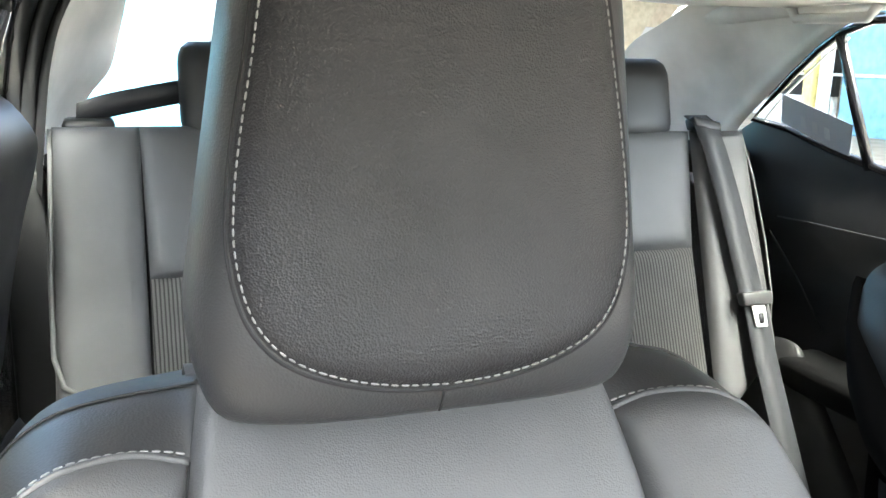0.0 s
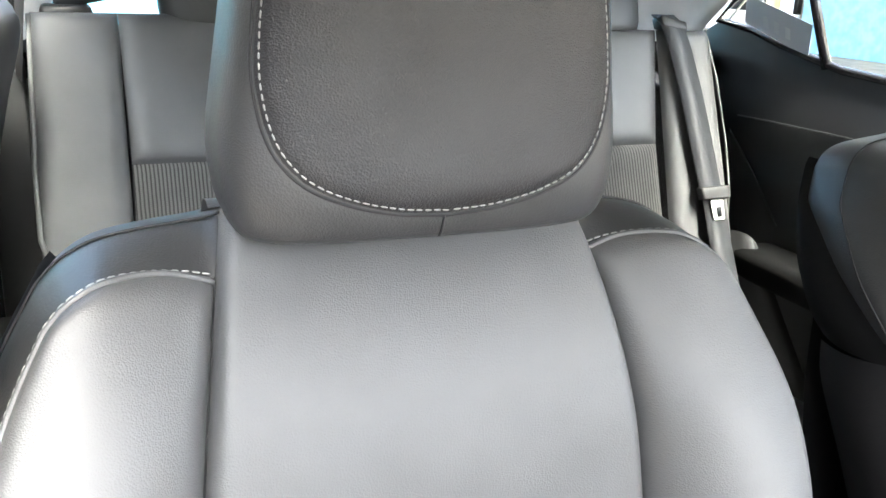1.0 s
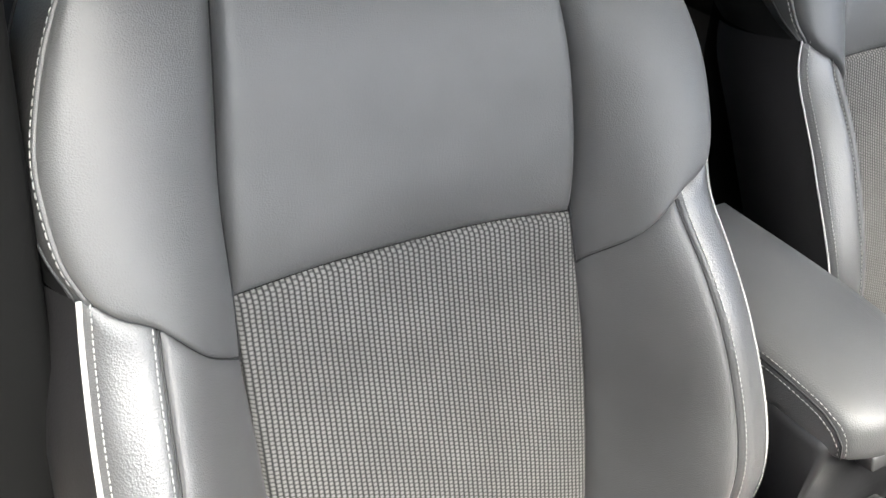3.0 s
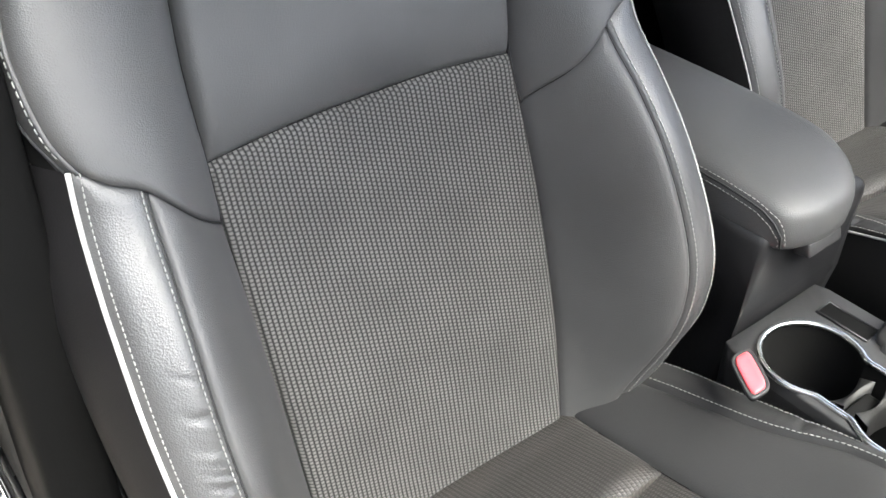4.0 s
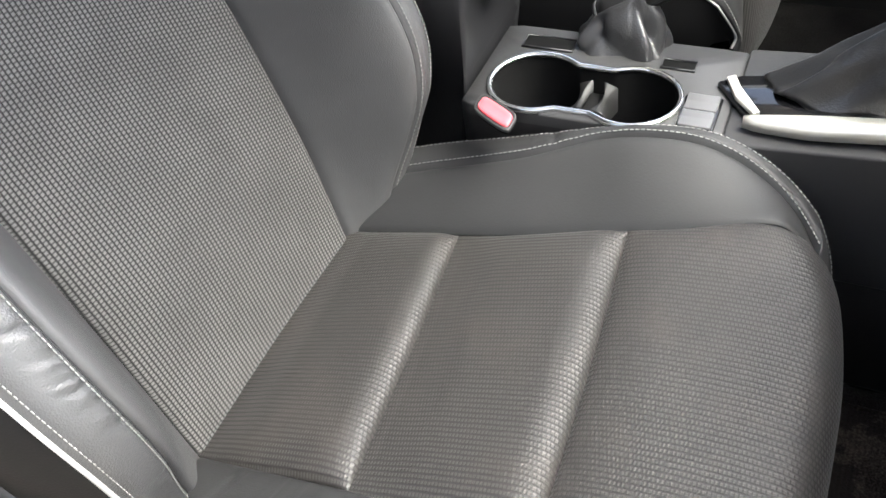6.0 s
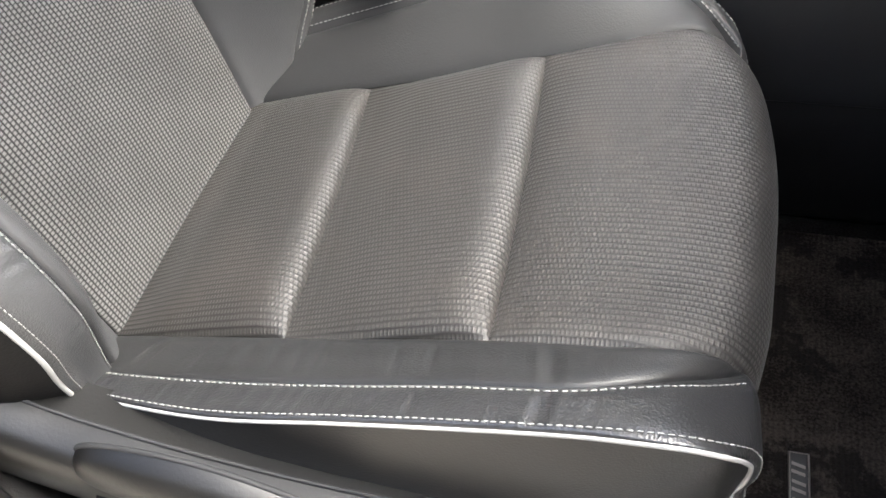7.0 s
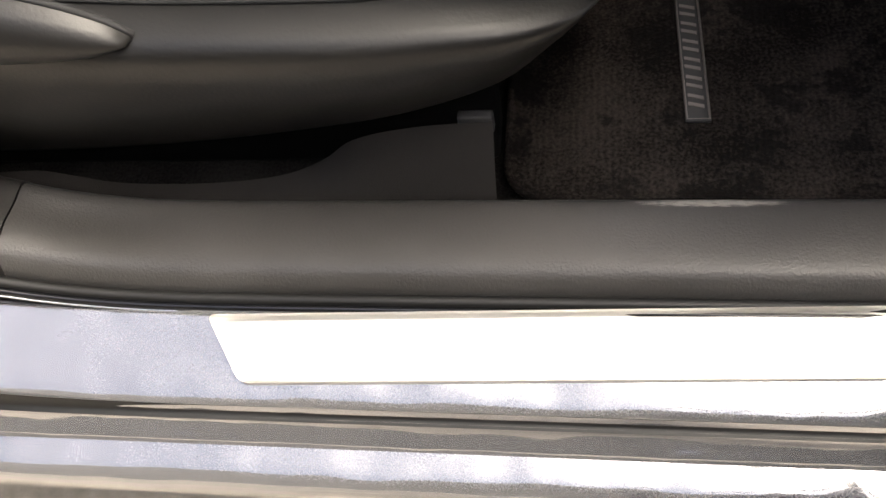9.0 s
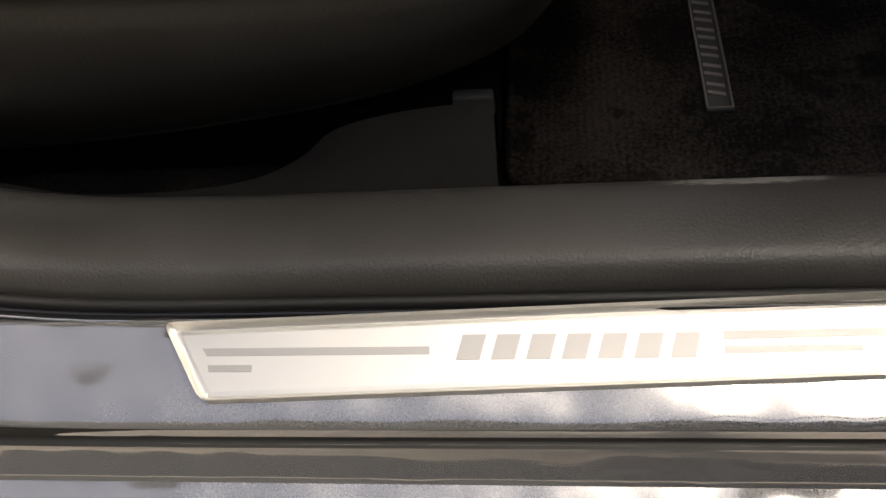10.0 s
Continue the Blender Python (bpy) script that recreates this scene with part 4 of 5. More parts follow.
tube("seal_lip", [p + Vector((0, -0.0058, -0.0010)) for p in seal_pts], 0.0026, GLOSS_BLACK, car_body, "glossy outer lip of the door seal", 8)
tube("seal_edge", [p + Vector((0, -0.0088, -0.0025)) for p in seal_pts], 0.0009, CHROME, car_body, "thin bright seal edge", 6)

# scuff plate
plate = thing("scuff_plate", "brushed steel scuff plate on the painted sill", "scuff plate", (0.4, -0.735, 0.3285))
outline = []
for (px, py), r in (((0.196, -0.7135), 0.004), ((0.222, -0.7555), 0.009), ((0.640, -0.7415), 0.009), ((0.622, -0.7015), 0.004)):
    outline.append((px, py, 0.3312 + 0.235 * (py + 0.714)))
bmp = prism_bm(outline, (0, 0, 0.0022), 0.0)
bmesh.ops.bevel(bmp, geom=[e for e in bmp.edges if abs(e.verts[0].co.z - e.verts[1].co.z) > 0.001], offset=0.006, segments=4, profile=0.5, affect="EDGES")
part("plate", bmp, STEEL, plate, "", False)


def bars(name, shapes, z, h, mat, parent, label="", tilt=0.0):
    """Flat marks: each a list of (x, y) corners."""
    bm = bmesh.new()
    for shape in shapes:
        a = [bm.verts.new((x, y, z + tilt * (y + 0.714))) for x, y in shape]
        b = [bm.verts.new((x, y, z + h + tilt * (y + 0.714))) for x, y in shape]
        bm.faces.new(b)
        for i in range(len(a)):
            bm.faces.new((a[i], a[(i + 1) % len(a)], b[(i + 1) % len(a)], b[i]))
    bmesh.ops.recalc_face_normals(bm, faces=bm.faces)
    return part(name, bm, mat, parent, label, False)


def slant(x0, x1, y0, y1, k=0.0):
    return [(x0, y0), (x1, y0), (x1 + k, y1), (x0 + k, y1)]


bars("plate_line", [[(0.222, -0.7305), (0.344, -0.7305), (0.344, -0.7265), (0.219, -0.7265)], [(0.224, -0.739), (0.248, -0.739), (0.248, -0.7355), (0.223, -0.7355)]], 0.3334, 0.0004, STEEL_DARK, plate, "etched line on the plate", 0.235)
bars("plate_line", [[(0.494, -0.7245), (0.62, -0.7225), (0.62, -0.719), (0.494, -0.720)], [(0.494, -0.7315), (0.56, -0.7305), (0.56, -0.7275), (0.494, -0.7275)]], 0.3334, 0.0004, STEEL_DARK, plate, "etched line on the plate", 0.235)
for i in range(7):
    x0 = 0.358 + i * 0.0182
    bars("plate_mark", [slant(x0, x0 + 0.0125, -0.7335, -0.7205, 0.0035)], 0.3334, 0.0004, STEEL_DARK, plate, "etched block mark", 0.235)

# carpet side cover and mat
cover_top = interp([(-0.08, 0.300), (-0.04, 0.297), (0.02, 0.302), (0.045, 0.294), (0.075, 0.284), (0.12, 0.281), (0.17, 0.284), (0.215, 0.294), (0.25, 0.314), (0.276, 0.338), (0.32, 0.352), (0.376, 0.358)])


def cover_fn(s, t):
    x = -0.08 + 0.456 * t
    zt = cover_top(x)
    return Vector((x, -0.618 + 0.043 * s ** 1.4 - 0.006 * s, 0.280 + (zt - 0.280) * s))


cover = surface("seat_side_cover", cover_fn, spaced(10), [i / 60 for i in range(61)], COVER_PILE)
tagged(cover, "brownish black carpet flap beside the seat rail", "carpet flap", kind="structure")
bracket = part("rail_bracket", box_bm((0.352, -0.580, 0.342), (0.376, -0.572, 0.360), 0.002), PLASTIC_GREY)
tagged(bracket, "dull grey end bracket of the seat rail", "bracket")

mat = thing("floor_mat", "worn black carpet floor mat with a stitched badge", "floor mat", (0.55, -0.35, 0.277))
bmm = prism_bm([(0.380, -0.597, 0.277), (1.05, -0.597, 0.277), (1.05, -0.13, 0.277), (0.380, -0.13, 0.277)], (0, 0, 0.008), 0.0)
bmesh.ops.bevel(bmm, geom=[e for e in bmm.edges if abs(e.verts[0].co.z - e.verts[1].co.z) > 0.001], offset=0.028, segments=6, profile=0.5, affect="EDGES")
part("carpet_pad", bmm, MAT_PILE, mat, "worn black pile", False)
edge = []
for cxm, cym, a0 in ((0.408, -0.569, 180), (1.022, -0.569, 270), (1.022, -0.158, 0), (0.408, -0.158, 90)):
    for k in range(7):
        a = radians(a0 + 15 * k)
        edge.append(Vector((cxm + 0.028 * math.cos(a), cym + 0.028 * math.sin(a), 0.284)))
tube("binding", edge, 0.0028, MAT_PILE, mat, "black sewn edge binding", 6, True)
badge = part("badge", prism_bm([(0.504, -0.395, 0.2845), (0.5225, -0.395, 0.2845), (0.527, -0.534, 0.2845), (0.5085, -0.534, 0.2845)], (0, 0, 0.003), 0.0012), material("badge_black", (0.02, 0.02, 0.02), 0.5)[0], mat, "grey framed badge")
BADGE_TRIM = material("badge_grey", (0.17, 0.15, 0.135), 0.5)[0]
tube("badge_frame", [(0.5095, -0.532, 0.2876), (0.5258, -0.532, 0.2876), (0.5214, -0.397, 0.2876), (0.5051, -0.397, 0.2876)], 0.0009, BADGE_TRIM, badge, "", 4, True)
for i in range(7):
    y0 = -0.408 - i * 0.0172
    xb = 0.5075 + i * 0.00056
    bars("badge_mark", [[(xb, y0 - 0.0085), (xb + 0.0115, y0 - 0.0115), (xb + 0.0115, y0 - 0.0085), (xb, y0 - 0.0055)], [(xb, y0 - 0.001), (xb + 0.0115, y0 - 0.004), (xb + 0.0115, y0 - 0.001), (xb, y0 + 0.002)]], 0.2874, 0.0008, BADGE_TRIM, badge)

# ---------------------------------------------------------------- centre console
console = thing("centre_console", "dark grey plastic centre console between the front seats", "console", (0.25, -0.02, 0.28))


part("console_body", box_bm((-0.25, -0.102, 0.277), (1.0, 0.095, 0.450), 0.01), PLASTIC, console, "black console sides")
# top plate with the cup holder opening, built round a two-lobed ring
C1, R1, C2, R2 = (0.124, -0.055), 0.0475, (0.224, -0.058), 0.0455


def ring_outline(grow=0.0, n=72):
    """Two round holders joined by a straight waist."""
    pts = []
    cx0, cy0 = 0.174, -0.0565
    for i in range(n):
        th = math.tau * i / n
        best = None
        for r in np.linspace(0.12, 0.005, 231):
            x, y = cx0 + r * math.cos(th), cy0 + r * math.sin(th)
            inside = (math.hypot(x - C1[0], y - C1[1]) < R1 + grow or math.hypot(x - C2[0], y - C2[1]) < R2 + grow
                      or (C1[0] < x < C2[0] and abs(y - cy0) < 0.036 + grow))
            if inside:
                best = (x, y)
                break
        pts.append(best)
    return pts


ring_in = ring_outline()
ring_out = ring_outline(0.004)
n_r = len(ring_in)
top_z = 0.590


def top_edge(th):
    """Where a line from the middle of the holders leaves the plate."""
    c, s = math.cos(th), math.sin(th)
    xr = (0.318 - 0.174) / c if c > 1e-6 else ((0.057 - 0.174) / c if c < -1e-6 else 9)
    yr = (0.046 + 0.0565) / s if s > 1e-6 else ((-0.105 + 0.0565) / s if s < -1e-6 else 9)
    r = min(xr, yr)
    return 0.174 + r * c, -0.0565 + r * s


outer_pts = [top_edge(math.tau * i / n_r) for i in range(n_r)]
loft("console_skirt", [[(x, y, top_z - 0.15) for x, y in outer_pts], [(x, y, top_z - 0.014) for x, y in outer_pts]], PLASTIC, console, "black console side under the top plate", True, False)
loft("console_top", [[(x, y, top_z - 0.014) for x, y in outer_pts], [(x, y, top_z - 0.003) for x, y in outer_pts],
                     [(0.174 + (x - 0.174) * 0.985, -0.0565 + (y + 0.0565) * 0.985, top_z) for x, y in outer_pts],
                     [(x, y, top_z) for x, y in ring_out]], PLASTIC_GREY, console, "grey plastic console top plate", True, False)
bmr = bmesh.new()
sweep(bmr, [(x, y, top_z + 0.0015) for x, y in ring_outline(0.002)], 0.0034, 8, True)
part("cup_ring", bmr, CHROME, console, "chrome ring round the cup holders")
PLASTIC_TAB = rough_plastic("divider_plastic", (0.008, 0.008, 0.008), 0.55)
SWITCH = rough_plastic("switch_plastic", (0.075, 0.075, 0.078), 0.30)
CREAM = material("cream_silver_trim", (0.60, 0.585, 0.53), 0.30, 0.6)[0]
# Blacker than the other rubber: the shade deep in the wells is in it.
WELL = material("well_black", (0.003, 0.003, 0.003), 0.8, 0.0, 0.15)[0]
loft("cup_well", [[(x, y, top_z + 0.001) for x, y in ring_in], [(0.174 + (x - 0.174) * 0.95, -0.0565 + (y + 0.0565) * 0.93, top_z - 0.125) for x, y in ring_in],
                   [(0.174 + (x - 0.174) * 0.9, -0.0565 + (y + 0.0565) * 0.86, top_z - 0.128) for x, y in ring_in],
                   [(0.174 + (x - 0.174) * 0.02, -0.0565 + (y + 0.0565) * 0.02, top_z - 0.129) for x, y in ring_in]], WELL, console, "deep black double cup holder", True, False)
part("cup_divider", box_bm((0.172, -0.082, top_z - 0.070), (0.190, -0.030, top_z - 0.020), 0.004), WELL, console, "black block between the cups")
for x0, side_x in ((0.168, -1), (0.194, 1)):
    def fin(s, t, x0=x0, side_x=side_x):
        w = 0.0022 + 0.0052 * abs(2 * t - 1) ** 2.2
        return Vector((x0 + side_x * (s - 0.5) * 2 * w, -0.076 + 0.048 * t, top_z - 0.011 - 0.006 * s + 0.004 * abs(2 * t - 1)))
    tab_bm = bmesh.new()
    grid_v = [[tab_bm.verts.new(fin(i / 3, j / 14)) for j in range(15)] for i in range(4)]
    low_v = [[tab_bm.verts.new(fin(i / 3, j / 14) - Vector((0, 0, 0.03))) for j in range(15)] for i in (0, 3)]
    for i in range(3):
        for j in range(14):
            tab_bm.faces.new((grid_v[i][j], grid_v[i + 1][j], grid_v[i + 1][j + 1], grid_v[i][j + 1]))
    for j in range(14):
        tab_bm.faces.new((low_v[0][j], grid_v[0][j], grid_v[0][j + 1], low_v[0][j + 1]))
        tab_bm.faces.new((grid_v[3][j], low_v[1][j], low_v[1][j + 1], grid_v[3][j + 1]))
    bmesh.ops.recalc_face_normals(tab_bm, faces=tab_bm.faces)
    part("cup_tab", tab_bm, PLASTIC_TAB, console, "pale waisted divider tab between the cups")
sw = part("switch_panel", box_bm((0.2725, -0.0955, top_z - 0.004), (0.3095, -0.0405, top_z + 0.0015), 0.002), GLOSS_BLACK, console, "gloss black frame of two seat heater switches")
for y0 in (-0.0925, -0.0665):
    part("switch", prism_bm([(0.2755, y0, top_z), (0.2755, y0 + 0.0235, top_z), (0.2755, y0 + 0.0235, top_z + 0.0055), (0.2755, y0 + 0.014, top_z + 0.0034), (0.2755, y0, top_z + 0.0044)], (0.031, 0, 0), 0.0012), SWITCH, sw, "pale grey rocker switch")
for x0, x1, y0, y1, what in ((0.086, 0.142, 0.005, 0.027, "small black coin slot"), (0.238, 0.272, -0.002, 0.014, "small black slot beside the handbrake")):
    slot = part("slot_tray", box_bm((x0, y0, top_z - 0.004), (x1, y1, top_z + 0.0008), 0.001), NEAR_BLACK, console, what)
    tube("slot_rim", [(x0, y0, top_z + 0.001), (x1, y0, top_z + 0.001), (x1, y1, top_z + 0.001), (x0, y1, top_z + 0.001)], 0.0014, PLASTIC, slot, "", 6, True)
# gear surround
part("gear_bezel", prism_bm([(0.298, -0.02, top_z - 0.004), (0.318, -0.005, top_z - 0.004), (0.56, 0.02, top_z + 0.02), (0.56, -0.055, top_z + 0.02), (0.35, -0.066, top_z - 0.004), (0.335, -0.068, top_z - 0.004)], (0, 0, 0.010), 0.002), GLOSS_BLACK, console, "gloss black gear surround")
part("gear_plate", prism_bm([(0.318, -0.105, top_z - 0.15), (0.318, -0.105, top_z - 0.002), (0.62, -0.105, top_z + 0.02), (0.62, -0.105, top_z - 0.15)], (0, 0.16, 0), 0.003), PLASTIC_GREY, console, "grey plastic forward console")
strip = []
for t in np.linspace(0, 1, 24):
    w = 0.007 + 0.026 * min(1, t * 4) ** 0.6
    strip.append([(0.333 + 0.24 * t, -0.080 - w * 0.55 + 0.012 * t, 0.594 + 0.02 * t), (0.333 + 0.24 * t, -0.080 - w * 0.2 + 0.012 * t, 0.603 + 0.02 * t),
                  (0.333 + 0.24 * t, -0.080 + w * 0.2 + 0.012 * t, 0.604 + 0.02 * t), (0.333 + 0.24 * t, -0.080 + w * 0.55 + 0.012 * t, 0.595 + 0.02 * t)])
loft("silver_strip", strip, CREAM, console, "cream silver trim strip beside the gear lever")
hook = [(0.306, -0.018), (0.314, -0.012), (0.322, -0.030), (0.346, -0.066), (0.340, -0.070), (0.320, -0.048)]
part("silver_hook", prism_bm([(x, y, 0.5965) for x, y in hook], (0, 0, 0.005), 0.0012), CREAM, console, "cream silver trim corner")
boot = []
for j in range(22):
    t = j / 21
    ring = []
    for k in range(84):
        th = math.tau * k / 84
        fold = abs(math.sin(3.5 * th + 2.2 * t)) ** 1.6 - 0.4
        r = (1 - 0.68 * t ** 0.8) * (1 + 0.16 * fold * math.sin(math.pi * min(1.0, t + 0.12)) + 0.04 * math.sin(9 * th - 7 * t))
        ring.append((0.435 + 0.04 * t + 0.09 * r * math.cos(th), -0.018 + 0.040 * r * math.sin(th), 0.602 + 0.085 * t + 0.004 * math.sin(7 * th) * (1 - t)))
    boot.append(ring)
loft("gear_boot", boot, LEATHER_GLOSS, console, "creased black leather gear boot")
tube("gear_lever", [(0.475, -0.018, 0.68), (0.482, -0.018, 0.74)], 0.012, PLASTIC, console, "black gear lever", 12)
# armrest
part("armrest_box", prism_bm([(0.048, -0.098, 0.44), (0.056, -0.094, 0.596), (0.060, -0.070, 0.70), (-0.25, -0.070, 0.70), (-0.25, -0.098, 0.44)], (0, 0.165, 0), 0.012, 3), PLASTIC, console, "black plastic box under the armrest")
lid_plan = curve_at([(-0.25, -0.066), (-0.10, -0.068), (0.03, -0.068), (0.066, -0.062), (0.080, -0.035), (0.083, 0.0), (0.075, 0.034), (0.048, 0.062), (0.0, 0.084), (-0.10, 0.094), (-0.25, 0.096)])
plan = [lid_plan(k / 60) for k in range(61)]
mid_lid = np.array((-0.08, 0.014))


def lid_fall(x):
    return 1.1 * max(0.0, x + 0.02) ** 2


def lid_ring(z, inset):
    out = []
    for p in plan:
        q = p - mid_lid
        x = mid_lid[0] + q[0] * (1 - inset * 6)
        out.append((x, mid_lid[1] + q[1] * (1 - inset * 12), z - (lid_fall(x) if z > 0.70 else 0.0)))
    return out


loft("armrest_lid", [lid_ring(0.686, 0.004), lid_ring(0.690, 0.001), lid_ring(0.700, 0.0), lid_ring(0.720, 0.0), lid_ring(0.729, 0.001), lid_ring(0.735, 0.004), lid_ring(0.739, 0.010), lid_ring(0.742, 0.022), lid_ring(0.744, 0.045)], LEATHER, console, "padded black leather armrest lid with stitching")
for z_row, y_row, x_row in ((0.7240, -0.0688, 0.0650), (0.7335, -0.0662, 0.0705)):
    line = [(x, y_row, z_row - lid_fall(x)) for x in np.linspace(-0.2, 0.04, 30)] + [(x_row - 0.010, y_row + 0.002, z_row - 0.012), (x_row - 0.003, y_row + 0.004, z_row - 0.021), (x_row, y_row + 0.006, 0.699), (x_row, y_row + 0.006, 0.690)]
    stitches("armrest_stitching", line, console, 0.0052, 0.0036, 0.0005)
tube("armrest_seam", [(x, -0.0676, 0.7290 - lid_fall(x)) for x in np.linspace(-0.2, 0.045, 30)] + [(0.058, -0.0655, 0.716), (0.0665, -0.063, 0.704), (0.068, -0.062, 0.690)], 0.0010, SEAM, console, "", 6)
part("armrest_latch", prism_bm([(0.060, -0.030, 0.686), (0.078, -0.030, 0.686), (0.082, -0.030, 0.672), (0.064, -0.030, 0.668)], (0, 0.05, 0), 0.002), PLASTIC_GREY, console, "grey latch tab under the armrest lid")

buckle = thing("belt_buckle", "seat belt buckle with a red release button", "belt buckle", (0.106, -0.126, 0.55))
bk = Vector((0.106, -0.1265, 0.600))
bu, bv = Vector((0.86, -0.50, 0.0)).normalized(), Vector((0.10, 0.98, 0.12)).normalized()
def bp(a, b, h):
    n = bu.cross(bv).normalized()
    return bk + a * bu + b * bv + h * n


def buckle_ring(half_a, half_b, h):
    out = []
    for k in range(32):
        th = math.tau * k / 32
        c, q = math.cos(th), math.sin(th)
        out.append(bp(half_a * math.copysign(abs(c) ** 0.45, c), half_b * math.copysign(abs(q) ** 0.45, q), h))
    return out


loft("housing", [buckle_ring(0.010, 0.005, -0.018), buckle_ring(0.018, 0.008, -0.012), buckle_ring(0.0262, 0.0127, -0.004), buckle_ring(0.0275, 0.0135, -0.001)], WELL, buckle, "black buckle housing")
loft("rim", [buckle_ring(0.0275, 0.0135, -0.001), buckle_ring(0.0278, 0.0138, 0.0015), buckle_ring(0.0262, 0.0124, 0.003), buckle_ring(0.0240, 0.0100, 0.0012)], PLASTIC_GREY, buckle, "grey rim")
loft("release_button", [buckle_ring(0.0236, 0.0097, 0.0), buckle_ring(0.0234, 0.0095, 0.0028), buckle_ring(0.0215, 0.0078, 0.0040), buckle_ring(0.016, 0.0045, 0.0034)], RED, buckle, "red release button")

brake = thing("handbrake", "black leather handbrake lever with a chrome button", "handbrake", (0.19, 0.03, 0.59))
hb0, hb1 = Vector((0.165, 0.045, 0.615)), Vector((0.288, 0.052, 0.690))
tube("grip", [hb0.lerp(hb1, t) for t in np.linspace(0, 1, 12)], [0.0175, 0.0185, 0.0182, 0.0172, 0.0162, 0.0156, 0.0153, 0.0152, 0.0153, 0.0152, 0.0145, 0.0125], CUSHION_VINYL, brake, "black leather grip", 20)
along = (hb1 - hb0).normalized()
tube("grip_collar", [hb0 - along * 0.004, hb0 + along * 0.001], [0.0165, 0.0182], PLASTIC_GREY, brake, "worn grey collar", 20)
tube("button", [hb1, hb1 + along * 0.006, hb1 + along * 0.013, hb1 + along * 0.014], [0.0062, 0.0062, 0.0058, 0.0035], CHROME, brake, "chrome release button", 12)
tube("grip_seam", [hb0.lerp(hb1, t) + Vector((0.004, -0.0150 + 0.003 * t, -0.006)) for t in np.linspace(0.02, 0.9, 16)], 0.0008, SEAM, brake, "", 6)
bootb = []
for j in range(16):
    t = j / 15
    ring = []
    for k in range(72):
        a = math.tau * k / 72
        fold = 0.65 * abs(math.sin(2.5 * a + 0.5 + 1.8 * t)) + 0.35 * abs(math.sin(4.0 * a - 2.4 * t)) - 0.5
        r = 1 + 0.62 * fold * math.sin(math.pi * min(1.0, t * 0.8 + 0.15))
        c, q = math.cos(a), math.sin(a)
        ring.append((0.190 - 0.008 * t + (0.046 - 0.020 * t) * r * math.copysign(abs(c) ** 0.7, c), 0.030 + 0.014 * t + (0.026 - 0.007 * t) * r * math.copysign(abs(q) ** 0.7, q), 0.586 + 0.050 * t + 0.018 * t * c))
    bootb.append(ring)
loft("boot", bootb, LEATHER_GLOSS, brake, "creased black leather boot")

# ---------------------------------------------------------------- rear bench
bench = thing("rear_bench", "black leather rear bench with pinstriped fabric inserts", "rear seat", (-1.1, 0, 0.3))
ra = radians(22)
ro = Vector((-1.12, 0.0, 0.944))


def rear(y, v, d):
    roll = -2.2 * max(0.0, v - 0.20) ** 2
    return ro + Vector((-math.sin(ra) * v + math.cos(ra) * (d + roll), y, math.cos(ra) * v + math.sin(ra) * (d + roll)))


STRIPE = weave("pinstripe_fabric", (0.022, 0.0215, 0.021), (0.10, 0.098, 0.094), 0.0058, 0.0030, 0.5, None, (0.2, 0.44), 0.4, 0.7)


def rear_panel(name, corners, mat_, label="", puff=0.008):
    (a, b, c, d) = [np.array(q, float) for q in corners]
    panel(name, lambda s, t: (1 - t) * ((1 - s) * a + s * b) + t * ((1 - s) * d + s * c), rear, mat_, bench, label, (18, 26), puff, 0.03)


for sg in (-1, 1):
    o = lambda y: sg * y
    if sg < 0:
        rear_panel("rear_bolster", ((-0.60, -0.20), (-0.472, -0.32), (-0.467, 0.235), (-0.588, 0.235)), LEATHER, "black leather rear side bolster", 0.016)
        rear_panel("rear_upper", ((-0.465, 0.004), (-0.16, 0.004), (-0.16, 0.235), (-0.467, 0.235)), LEATHER, "smooth leather upper rear backrest")
        rear_panel("rear_insert", ((-0.472, -0.45), (-0.16, -0.45), (-0.16, 0.004), (-0.465, 0.004)), STRIPE, "pinstriped fabric rear insert")
        tube("rear_piping", [rear(-0.590, 0.23, 0.002), rear(-0.594, 0.1, 0.004), rear(-0.598, 0.0, 0.004), rear(-0.598, -0.1, 0.010), rear(-0.587, -0.14, 0.014), rear(-0.555, -0.160, 0.018), rear(-0.525, -0.172, 0.018), rear(-0.508, -0.21, 0.014)], 0.0038, REAR_PIPING, bench, "pale piping on the rear bolster")
    else:
        rear_panel("rear_bolster", ((0.462, -0.32), (0.605, -0.20), (0.606, 0.215), (0.492, 0.215)), LEATHER, "black leather rear side bolster", 0.016)
        rear_panel("rear_upper", ((0.16, 0.0), (0.462, 0.0), (0.490, 0.215), (0.16, 0.225)), LEATHER, "smooth leather upper rear backrest")
        rear_panel("rear_insert", ((0.16, -0.45), (0.45, -0.45), (0.462, 0.0), (0.16, 0.0)), STRIPE, "pinstriped fabric rear insert")
        tube("rear_piping", [rear(0.600, 0.215, 0.004), rear(0.612, 0.12, 0.005), rear(0.616, 0.0, 0.005), rear(0.612, -0.1, 0.004), rear(0.602, -0.14, 0.003)], 0.0022, REAR_PIPING, bench, "pale piping on the rear bolster")
rear_panel("rear_middle", ((-0.16, -0.45), (0.16, -0.45), (0.16, 0.225), (-0.16, 0.235)), LEATHER, "leather middle of the rear backrest")
